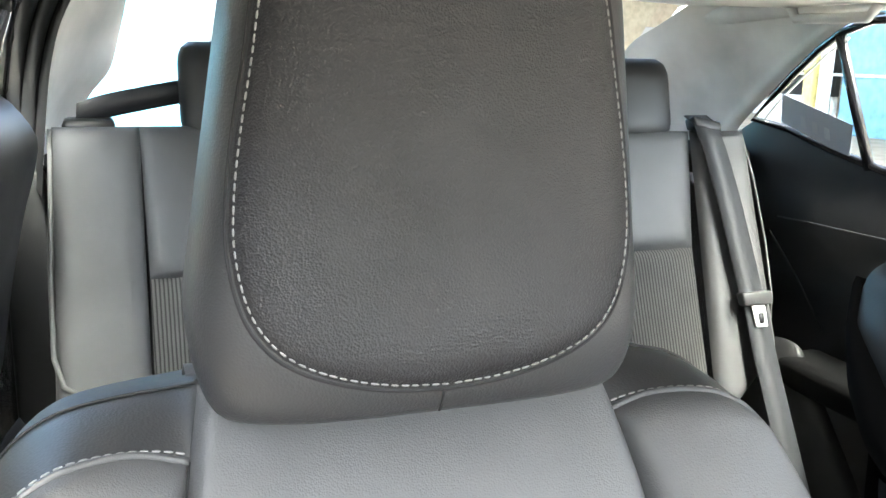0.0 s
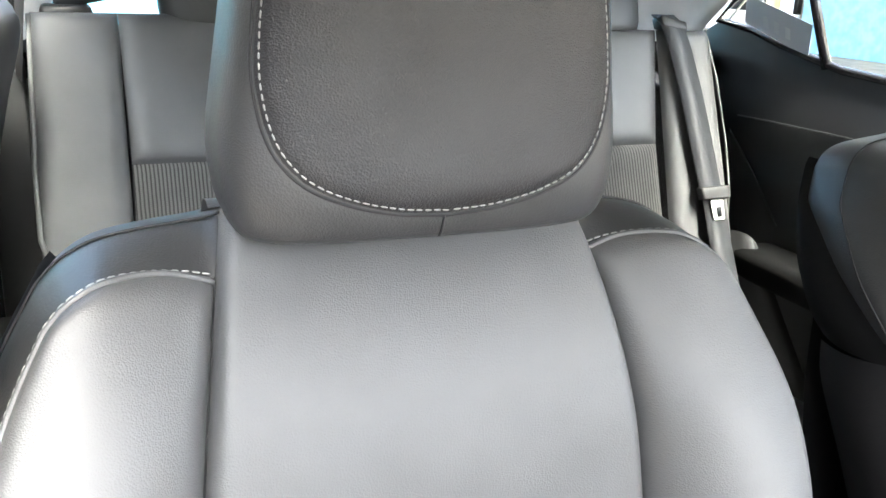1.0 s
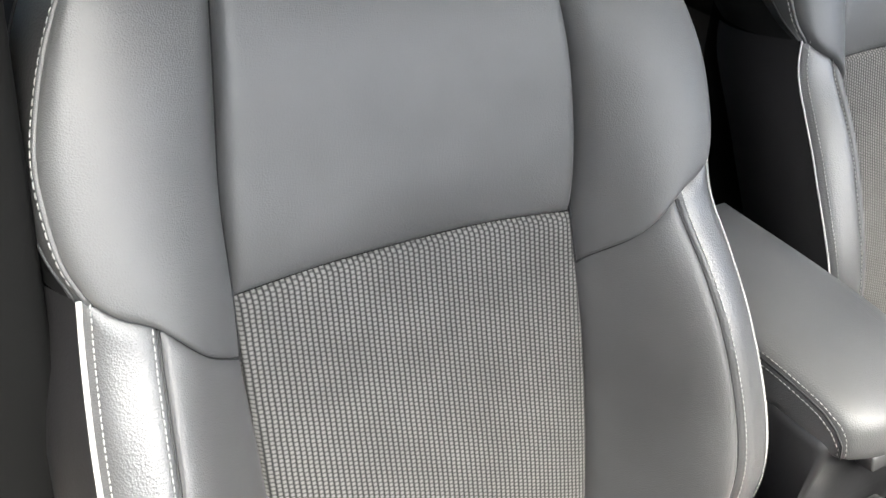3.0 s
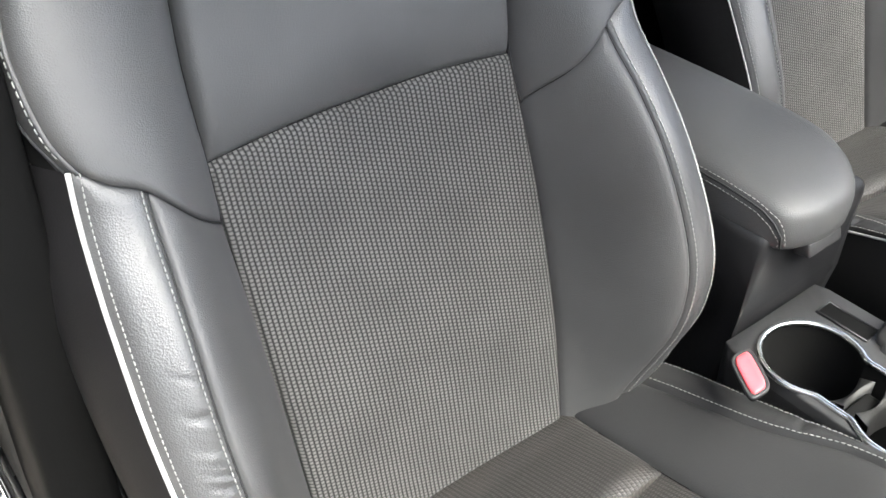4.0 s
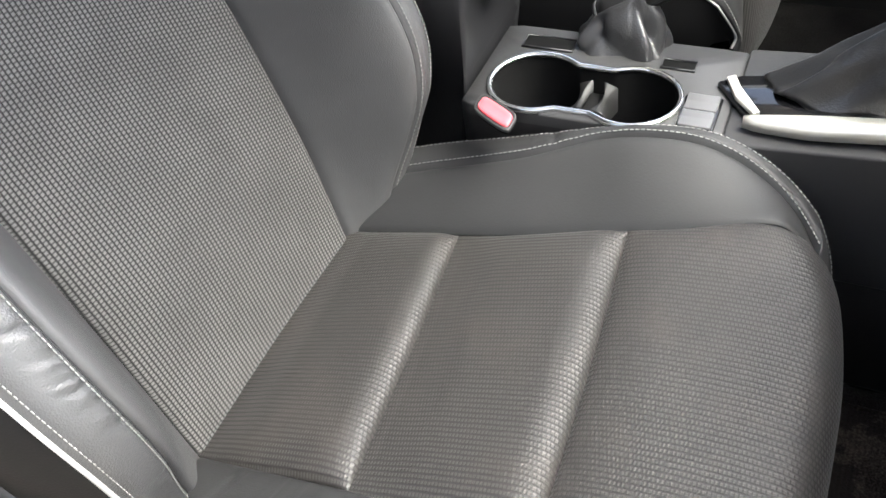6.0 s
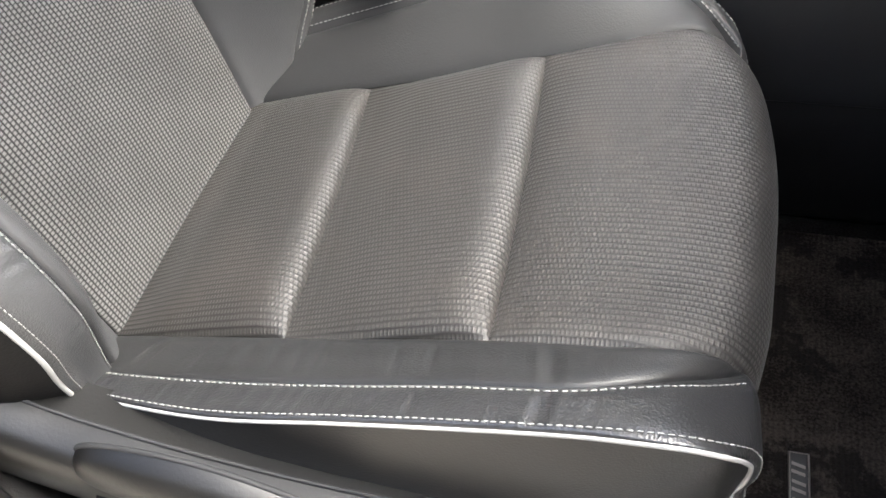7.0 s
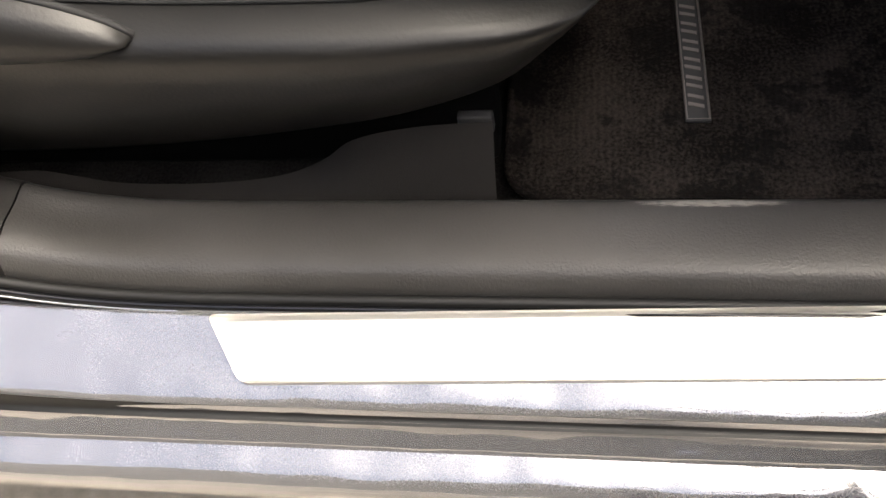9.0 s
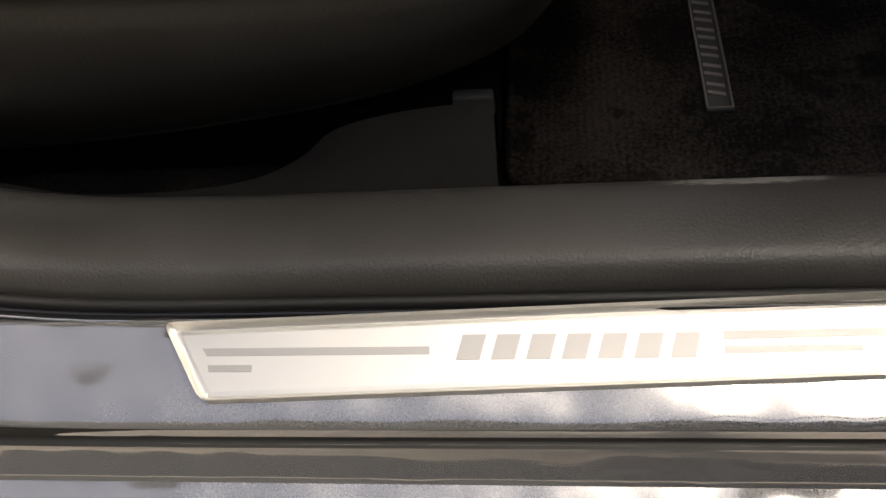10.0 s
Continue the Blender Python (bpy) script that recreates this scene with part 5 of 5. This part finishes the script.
# side wedges beside the bench
for sg in (-1, 1):
    def wedge(s, t, sg=sg):
        p = rear(sg * 0.598, -0.62 + 0.45 * t, -0.004)
        q = Vector((p.x + (0.05 + 0.12 * (1 - t)) * s, sg * (0.598 + 0.085 * s * (1 - 0.55 * t)), p.z - 0.02 * s))
        return q + Vector((0.025 * math.sin(math.pi * s) * (1 - 0.5 * t), 0, 0.01 * math.sin(math.pi * s)))
    surface("side_wedge", wedge, [i / 10 for i in range(11)], [i / 24 for i in range(25)], LEATHER_PLAIN, bench, "dark vinyl wedge beside the bench")
part("side_panel", box_bm((-1.30, -0.665, 0.50), (-1.222, -0.601, 1.095), 0.006), LEATHER_PLAIN, bench, "dark grey side panel beside the bench")
part("bench_cushion", box_bm((-1.05, -0.66, 0.30), (-0.56, 0.66, 0.53), 0.05, 4), LEATHER_PLAIN, bench, "black leather rear cushion")


def rear_headrest(yc, z0, z1, half):
    rings = []
    for j in range(17):
        t = j / 16
        z = z0 + (z1 - z0) * t
        e = min(t / 0.25, (1 - t) / 0.25, 1)
        k = math.sqrt(1 - (1 - e) ** 2)
        xm = -1.235 - 0.25 * (z - z0)
        rings.append([(xm + 0.048 * (0.6 + 0.4 * k) * math.copysign(abs(math.cos(a)) ** 0.6, math.cos(a)), yc + half * (0.86 + 0.14 * k) * math.copysign(abs(math.sin(a)) ** 0.45, math.sin(a)), z) for a in [math.tau * i / 40 for i in range(40)]])
    loft("rear_headrest", rings, LEATHER_PLAIN, bench, "dark leather rear headrest")


rear_headrest(-0.275, 1.135, 1.285, 0.13)
rear_headrest(0.335, 1.128, 1.270, 0.13)

shelf = part("parcel_shelf", box_bm((-1.75, -0.66, 1.06), (-1.235, 0.66, 1.10), 0.006), CARPET)
tagged(shelf, "dark felt parcel shelf under the rear window", "parcel shelf", kind="structure")


def strap(name, pts, width_dir, half, mat_, parent, label="", thick=0.0012):
    f = curve_at([np.array(p, float) for p in pts])
    w = Vector(width_dir).normalized() * half
    bm = bmesh.new()
    prev = None
    for i in range(41):
        p = Vector(f(i / 40))
        q = Vector(f(min(1, i / 40 + 0.01))) - Vector(f(max(0, i / 40 - 0.01)))
        n = q.cross(w).normalized() * thick
        row = [bm.verts.new(p - w + n), bm.verts.new(p + w + n), bm.verts.new(p + w - n), bm.verts.new(p - w - n)]
        if prev:
            for k in range(4):
                bm.faces.new((prev[k], prev[(k + 1) % 4], row[(k + 1) % 4], row[k]))
        prev = row
    bmesh.ops.recalc_face_normals(bm, faces=bm.faces)
    return part(name, bm, mat_, parent, label)


belt = thing("seat_belt", "grey webbing seat belt with a steel tongue over the rear bench", "seat belt", (-1.2, 0.52, 1.15))
strap("webbing", [rear(0.512, 0.245, 0.0), rear(0.515, 0.215, 0.02), rear(0.528, 0.10, 0.03), rear(0.536, 0.0, 0.034), rear(0.546, -0.108, 0.034)], (0, 1, 0), 0.0245, BELT, belt, "grey webbing")
strap("webbing", [rear(0.549, -0.112, 0.034), rear(0.549, -0.2, 0.04), rear(0.553, -0.33, 0.05), rear(0.558, -0.45, 0.06)], (0, 1, 0), 0.0235, BELT, belt, "grey webbing")
part("tongue_cover", prism_bm([rear(0.514, -0.090, 0.030), rear(0.579, -0.090, 0.030), rear(0.577, -0.114, 0.030), rear(0.517, -0.114, 0.030)], Vector((0.02, 0, 0.006)), 0.004), PLASTIC_GREY, belt, "dark plastic tongue cover")
tongue = part("tongue", prism_bm([rear(0.536, -0.112, 0.040), rear(0.564, -0.112, 0.040), rear(0.563, -0.154, 0.040), rear(0.538, -0.154, 0.040)], Vector((0.003, 0, 0.001)), 0.0012), material("pale_steel", (0.8, 0.8, 0.78), 0.5, 0.6)[0], belt, "bright steel tongue")
part("tongue_slot", prism_bm([rear(0.545, -0.130, 0.0445), rear(0.556, -0.130, 0.0445), rear(0.555, -0.148, 0.0445), rear(0.546, -0.148, 0.0445)], Vector((0.0012, 0, 0.0004))), PLASTIC, tongue)
part("belt_guide", prism_bm([rear(0.492, 0.240, -0.01), rear(0.548, 0.225, -0.01), rear(0.545, 0.205, -0.01), rear(0.492, 0.218, -0.01)], Vector((0.03, 0, 0.012)), 0.004), PLASTIC, belt, "black plastic belt guide")
belt2 = thing("seat_belt", "dark webbing seat belt pulled across behind the headrest", "seat belt", (-1.25, -0.5, 1.16))
strap("webbing", [(-1.27, -0.555, 1.172), (-1.275, -0.525, 1.182), (-1.28, -0.49, 1.190), (-1.29, -0.40, 1.207), (-1.31, -0.28, 1.228)], (0.1, 0.1, 1), 0.019, BELT, belt2, "dark webbing")
part("belt_guide", box_bm((-1.30, -0.575, 1.14), (-1.23, -0.50, 1.168), 0.008), PLASTIC, belt2, "black plastic belt guide")

belt3 = thing("seat_belt", "black webbing seat belt with a bright tongue on the dark pillar", "seat belt", (-0.16, -0.64, 0.86))
strap("webbing", [(-0.235, -0.598, 1.30), (-0.21, -0.608, 1.15), (-0.175, -0.628, 0.98), (-0.152, -0.640, 0.868), (-0.118, -0.648, 0.68), (-0.075, -0.652, 0.42)], (0.9, 0.35, 0.1), 0.021, RUBBER, belt3, "black webbing")
loop_pts = [Vector((-0.151 + 0.024 * math.cos(a), -0.637 + 0.008 * math.cos(a), 0.866 + 0.013 * math.sin(a) - 0.006 * math.cos(a))) for a in [math.tau * k / 20 for k in range(20)]]
tube("guide_loop", loop_pts, 0.0032, PLASTIC_GREY, belt3, "grey guide loop", 8, True)
for k in (0, 1):
    tube("tongue_prong", [(-0.166 + 0.012 * k, -0.626, 0.848), (-0.157 + 0.012 * k, -0.621, 0.822)], 0.0022, CHROME, belt3, "bright steel tongue", 8)

# ---------------------------------------------------------------- cabin: pillars, doors, roof
ceiling = loft("ceiling", [[(x, y, z + dz) for x, y, z in ((0.42, -0.54, 1.355), (0.45, -0.3, 1.372), (0.46, 0.0, 1.378), (0.45, 0.3, 1.372), (0.42, 0.54, 1.355), (0.1, 0.555, 1.375), (-0.4, 0.57, 1.385), (-1.05, 0.56, 1.36), (-1.34, 0.54, 1.372), (-1.36, 0.25, 1.388), (-1.36, -0.25, 1.388), (-1.34, -0.50, 1.372), (-1.05, -0.56, 1.36), (-0.4, -0.57, 1.385), (0.1, -0.555, 1.375))] for dz in (0, 0.02)], HEADLINER)
tagged(ceiling, "pale grey fabric headliner", "ceiling", kind="structure")
handle = thing("grab_handle", "folded grey roof grab handle", "grab handle", (-1.2, 0.5, 1.34))
tube("grip", [(-1.045, 0.560, 1.362), (-1.03, 0.560, 1.342), (-0.88, 0.565, 1.342), (-0.86, 0.565, 1.362)], 0.008, HEADLINER, handle, "", 10)


def pillar_c(name, door_edge, window_edge, sg):
    """The broad pale trim between the rear door's edge and the rear window's edge; both lines run upwards."""
    A, B = curve_at(door_edge), curve_at(window_edge)

    def fn(s, t):
        p = Vector(A(t)).lerp(Vector(B(t)), s)
        lip = 0.012 * math.exp(-((s - 0.06) / 0.05) ** 2)
        return p + Vector((0, sg * (0.020 * math.sin(math.pi * s) - lip * 0.4), 0.0))
    ob = surface(name, fn, spaced(24), [i / 24 for i in range(25)], PILLAR)
    return tagged(ob, "pale grey moulded pillar trim", "pillar trim", kind="structure")


pillar_c("pillar_trim_left", [(-1.36, 0.688, 1.06), (-1.296, 0.672, 1.135), (-1.212, 0.654, 1.192), (-1.157, 0.644, 1.227), (-1.074, 0.628, 1.279), (-1.014, 0.618, 1.313), (-0.960, 0.611, 1.336), (-0.88, 0.605, 1.350)],
         [(-1.74, 0.56, 1.06), (-1.70, 0.555, 1.12), (-1.60, 0.545, 1.215), (-1.50, 0.535, 1.296), (-1.41, 0.545, 1.335), (-1.32, 0.55, 1.372), (-1.20, 0.52, 1.40)], 1)
pillar_c("pillar_trim_right", [(-1.24, -0.612, 1.04), (-1.235, -0.605, 1.123), (-1.23, -0.596, 1.196), (-1.23, -0.588, 1.244), (-1.23, -0.573, 1.300), (-1.23, -0.552, 1.345), (-1.23, -0.53, 1.385)],
         [(-1.56, -0.575, 1.06), (-1.54, -0.562, 1.14), (-1.52, -0.535, 1.19), (-1.50, -0.502, 1.232), (-1.48, -0.484, 1.29), (-1.44, -0.470, 1.35), (-1.40, -0.46, 1.40)], -1)
bm = bmesh.new()
bm.faces.new([bm.verts.new(p) for p in ((-1.74, -0.56, 1.09), (-1.74, 0.56, 1.09), (-1.36, 0.53, 1.40), (-1.36, -0.47, 1.40))])
rear_window = part("rear_window", bm, GLASS, None, "", False)
rear_window.visible_shadow = False
tagged(rear_window, "clear sloping rear window glass", "window", kind="structure")


SHOULDER = [(-1.05, -0.668, 1.232), (-1.05, -0.632, 1.213), (-1.05, -0.609, 1.186), (-1.05, -0.596, 1.158), (-1.05, -0.602, 1.121), (-1.05, -0.615, 1.077), (-1.05, -0.626, 1.033), (-1.05, -0.640, 0.97), (-1.05, -0.660, 0.86)]


def rear_door(sg, name, label, corner):
    """A rear door with its window; corner lists the frame round the rear corner, from the top forward end backwards and down."""
    door = thing(name, label, "car door", (-0.8, sg * 0.72, 0.5))

    def lean_y(z):
        return sg * (0.70 - 0.30 * max(0.0, z - 1.05))
    belt_line = interp([(-1.34, 1.10), (-1.29, 1.135), (-1.221, 1.160), (-1.142, 1.143), (-1.073, 1.125), (-1.007, 1.111), (-0.946, 1.099), (-0.6, 1.08), (-0.2, 1.07)])

    # lower trim with a swelling shoulder
    def trim(s, t):
        x = -1.34 + 1.14 * s
        zt = belt_line(x)
        z = 0.32 + (zt - 0.32) * t
        k = min(1.0, max(0.0, (z - 0.86) / (zt - 0.86)))
        swell_ = 0.030 * math.sin(math.pi * k) if z > 0.86 else -0.01 * math.sin(math.pi * (z - 0.32) / 0.54)
        return Vector((x, lean_y(z) - sg * swell_, z))
    surface("door_trim", trim, [i / 40 for i in range(41)], [i / 40 for i in range(41)], PLASTIC, door, "black moulded door trim")
    tube("trim_line", [(-1.151, sg * 0.668, 0.986), (-1.064, sg * 0.667, 0.990), (-0.889, sg * 0.667, 0.995), (-0.5, sg * 0.667, 0.998)], 0.0016, PLASTIC_GREY, door, "thin grey trim line", 6)
    # Paler tube laid in for the highlight along the trim's edge.
    tube("trim_line", [(-1.171, sg * 0.670, 0.954), (-1.113, sg * 0.690, 0.881), (-1.04, sg * 0.702, 0.789)], 0.0016, PLASTIC_GREY, door, "thin grey tube for the highlight on the trim edge", 6)
    part("armrest", box_bm((-1.05, min(sg * 0.60, sg * 0.70), 0.70), (-0.35, max(sg * 0.60, sg * 0.70), 0.76), 0.02, 3), NEAR_BLACK, door, "black door armrest")
    ring_ = corner + [(-1.142, 1.149), (-1.073, 1.130), (-1.007, 1.116), (-0.925, 1.101), (-0.6, 1.085), (-0.25, 1.075), (-0.30, 1.335), (-0.6, 1.352)]
    tube("window_frame", [(x, lean_y(z), z) for x, z in ring_], 0.0075, GLOSS_BLACK, door, "black window frame", 8, True)
    tube("frame_reveal", [(x * 0.985 - 0.006, lean_y(z) + sg * 0.006, z - 0.010) for x, z in corner[1:]], 0.0022, SATIN, door, "thin bright reveal inside the frame", 6)
    tube("window_divider", [(-0.990, lean_y(1.318), 1.318), (-0.975, lean_y(1.2), 1.2), (-0.960, lean_y(1.10), 1.10)], 0.0095, GLOSS_BLACK, door, "gloss black window divider", 8)
    bm = bmesh.new()
    bm.faces.new([bm.verts.new((x, lean_y(z), z)) for x, z in ring_])
    pane = part("pane", bm, GLASS, door, "clear window glass", False)
    pane.visible_shadow = False
    if sg > 0:
        q = [(-1.146, 1.214), (-0.981, 1.172), (-0.999, 1.114), (-1.160, 1.162)]
        note = part("sticker", prism_bm([(x, lean_y(z) - 0.004, z) for x, z in q], (0, -0.001, 0)), STICKER, door, "grey notice with faint marks on the glass", False)
        for k in range(3):
            x0 = -1.105 + 0.028 * k
            z0 = 1.178 - 0.0075 * k
            part("notice_mark", prism_bm([(x, lean_y(z) - 0.0056, z) for x, z in ((x0, z0), (x0 + 0.012, z0 - 0.003), (x0 + 0.010, z0 - 0.023), (x0 - 0.002, z0 - 0.020))], (0, -0.0006, 0)), PLASTIC_PALE, note, "", False)
    else:
        shoulder_line = curve_at(SHOULDER)

        def shoulder(s, t):
            p = Vector(shoulder_line(t))
            q = Vector((-1.20, -0.675, p.z - 0.01))
            f = Vector((-0.70, -0.68, p.z - 0.05))
            if s < 0.4:
                return q.lerp(p, math.sin(0.5 * math.pi * s / 0.4))
            return p.lerp(f, 1 - math.cos(0.5 * math.pi * (s - 0.4) / 0.6))
        surface("door_shoulder", shoulder, [i / 30 for i in range(31)], [i / 24 for i in range(25)], PLASTIC, door, "rounded black door shoulder")
        G = curve_at([(-1.37, -0.665, 1.12), (-1.36, -0.660, 1.17), (-1.30, -0.650, 1.215), (-1.176, -0.628, 1.291), (-1.138, -0.614, 1.335), (-1.11, -0.60, 1.375)])
        H = curve_at([(-1.215, -0.610, 1.06), (-1.212, -0.603, 1.123), (-1.210, -0.594, 1.196), (-1.205, -0.586, 1.244), (-1.20, -0.571, 1.300), (-1.20, -0.550, 1.345), (-1.20, -0.53, 1.385)])

        def seal(s, t):
            p = Vector(G(t)).lerp(Vector(H(t)), s)
            k = abs(math.sin(2.5 * math.pi * s)) ** 0.6
            return p + Vector((0.020 * k, 0.004 * k, 0))
        surface("frame_trim", seal, [i / 50 for i in range(51)], [i / 24 for i in range(25)], RUBBER, door, "ribbed black rubber and frame trim")
    return door


PLASTIC_PALE = rough_plastic("pale_mark", (0.42, 0.43, 0.44), 0.6)
rear_door(1, "rear_door", "black trimmed rear door with a framed window", [(-0.92, 1.340), (-0.985, 1.323), (-1.04, 1.296), (-1.11, 1.253), (-1.18, 1.208), (-1.245, 1.160)])
rear_door(-1, "rear_door", "black trimmed rear door near the pillar", [(-0.92, 1.345), (-1.10, 1.345), (-1.138, 1.335), (-1.176, 1.291), (-1.30, 1.215), (-1.335, 1.185)])

# plain outer shell so that the cabin is closed
loft("roof_panel", [[(x, y, z + dz) for x, y, z in ((0.44, -0.56, 1.385), (0.48, 0.0, 1.41), (0.44, 0.56, 1.385), (-0.4, 0.585, 1.42), (-1.40, 0.56, 1.40), (-1.40, 0.0, 1.42), (-1.40, -0.54, 1.40), (-0.4, -0.585, 1.42))] for dz in (0, 0.01)], PAINT, car_body, "painted roof")
for sg in (-1, 1):
    tube("roof_rail", [(1.08, sg * 0.68, 0.95), (0.75, sg * 0.635, 1.20), (0.43, sg * 0.575, 1.375), (0.1, sg * 0.58, 1.39), (-0.4, sg * 0.585, 1.39), (-1.05, sg * 0.59, 1.375), (-1.4, sg * 0.60, 1.35), (-1.8, sg * 0.64, 1.08)], 0.026, HEADLINER, car_body, "pale pillar and roof edge", 10)
    part("rear_quarter", box_bm((-2.2, min(sg * 0.66, sg * 0.80), 0.2), (-1.25, max(sg * 0.66, sg * 0.80), 1.08), 0.02), PAINT, car_body, "painted rear quarter")
part("front_door_left", box_bm((-0.25, 0.70, 0.2), (0.95, 0.78, 1.0), 0.02), PLASTIC, car_body, "plain front door trim")
part("firewall", box_bm((0.95, -0.70, 0.2), (1.05, 0.70, 0.90), 0.02), PLASTIC, car_body, "plain dark front wall under the dashboard")
part("dashboard", box_bm((0.58, -0.68, 0.62), (1.10, 0.68, 0.995), 0.05, 4), PLASTIC, car_body, "plain dark dashboard top")
part("boot_floor", box_bm((-2.2, -0.66, 0.3), (-1.75, 0.66, 1.05), 0.02), PLASTIC, car_body, "closed rear end")
part("right_pillar", prism_bm([(-0.20, -0.66, 0.42), (-0.05, -0.66, 0.40), (-0.18, -0.585, 1.38), (-0.28, -0.585, 1.38)], (0, -0.05, 0), 0.01), NEAR_BLACK, car_body, "dark centre pillar")
part("left_pillar", prism_bm([(-0.30, 0.70, 0.30), (-0.12, 0.70, 0.30), (-0.2, 0.60, 1.36), (-0.30, 0.60, 1.36)], (0, 0.05, 0), 0.01), PLASTIC, car_body, "dark centre pillar")

front_door = thing("front_door", "open front door with black trim and a framed window", "car door", (0.97, -0.80, 0.3))
swing = radians(66)
hinge = Vector((0.99, -0.815, 0.0))
along = Vector((-math.cos(swing), -math.sin(swing), 0))
inward = Vector((-math.sin(swing), math.cos(swing), 0))


def on_door(a, d, z):
    return hinge + a * along + d * inward + Vector((0, 0, z))


def door_sheet(d0, d1, z0, z1):
    return [on_door(a, d, z) for a, d, z in ((0.0, d0, z0), (1.02, d0, z0), (1.06, d1, z1), (0.0, d1, z1))]


part("door_panel", prism_bm(door_sheet(0.0, 0.0, 0.24, 0.98), -0.05 * inward, 0.012), PAINT, front_door, "grey blue painted outer panel")
part("door_trim", prism_bm(door_sheet(0.0, 0.0, 0.25, 0.97), 0.05 * inward, 0.015), PLASTIC, front_door, "black moulded inner trim")
part("armrest", prism_bm([on_door(0.25, 0.05, 0.66), on_door(0.9, 0.05, 0.66), on_door(0.9, 0.05, 0.72), on_door(0.25, 0.05, 0.72)], 0.06 * inward, 0.012), PLASTIC, front_door, "black door armrest")
tube("window_frame", [on_door(0.05, 0, 0.98), on_door(0.45, 0.03, 1.26), on_door(0.70, 0.05, 1.37), on_door(1.02, 0.05, 1.385), on_door(1.06, 0, 0.98)], 0.014, GLOSS_BLACK, front_door, "black window frame", 8)

# ---------------------------------------------------------------- outside
ground = part("ground", box_bm((-400, -400, -0.4), (400, 400, 0.0), 0.0), CONCRETE, None, "", False)
tagged(ground, "sunlit pale concrete ground", "ground", kind="structure")
wall_blue = part("backdrop_wall_blue", box_bm((-16, -9, 0), (-15.5, 1.1, 5.0), 0.02), BLUE, None, "", False)
tagged(wall_blue, "bright blue painted wall behind the car", "wall", kind="structure")
shop = thing("shopfront", "beige building with a dark slab for the unlit shopfront opening", "building", (-9, 9, 0))
part("wall", box_bm((-26, 12.0, 0.0), (2, 12.6, 4.5), 0.02), BEIGE, shop, "beige rendered wall", False)
part("plinth", box_bm((-24.0, 11.85, 0.0), (-12.7, 12.0, 0.62), 0.02), WHITE, shop, "white painted plinth", False)
part("opening", box_bm((-24.0, 11.9, 0.62), (-12.7, 12.02, 3.2), 0.02), DARK_WALL, shop, "dark slab for the unlit shopfront opening", False)
part("door_panel", box_bm((-12.55, 11.88, 0.0), (-6.6, 12.0, 3.6), 0.02), BLUE_PANEL, shop, "blue painted panel", False)
part("rail", box_bm((-24, 11.82, 0.98), (-6, 11.86, 1.03), 0.01), WHITE, shop, "pale rail", False)
post = part("bollard", box_bm((-13.10, 11.55, 0.0), (-12.88, 11.77, 1.75), 0.02), YELLOW, None, "", False)
tagged(post, "yellow painted steel post on the forecourt", "post")
pole = part("pole", box_bm((-12.80, 11.60, 0.0), (-12.62, 11.75, 3.0), 0.02), WHITE, None, "", False)
tagged(pole, "white painted pole beside the yellow post", "pole")
barn = thing("rear_building", "beige building with a dark grey base behind the car", "building", (-16.3, 8, 0))
part("base", box_bm((-16.5, 4.5, 0.0), (-16.0, 11.5, 1.64), 0.02), STICKER, barn, "dark grey base", False)
part("wall", box_bm((-16.5, 4.5, 1.64), (-16.05, 11.5, 5.0), 0.02), BEIGE, barn, "beige boarded wall", False)
# Unseen slab, added only to shade the shopfront from the sky.
part("shade_canopy", box_bm((-26, 6.5, 4.3), (2, 12.6, 4.7), 0.02), WHITE, shop, "added unseen pale slab that shades the forecourt", False)
# Unseen wall, added to cut the light coming in through the door opening.
side_wall = part("light_block_right", box_bm((-7.0, -3.3, 0.0), (5.0, -3.0, 3.2), 0.02), LIGHT_BLOCK, None, "", False)
tagged(side_wall, "added unseen dark wall that holds back the side light", "wall", kind="structure")
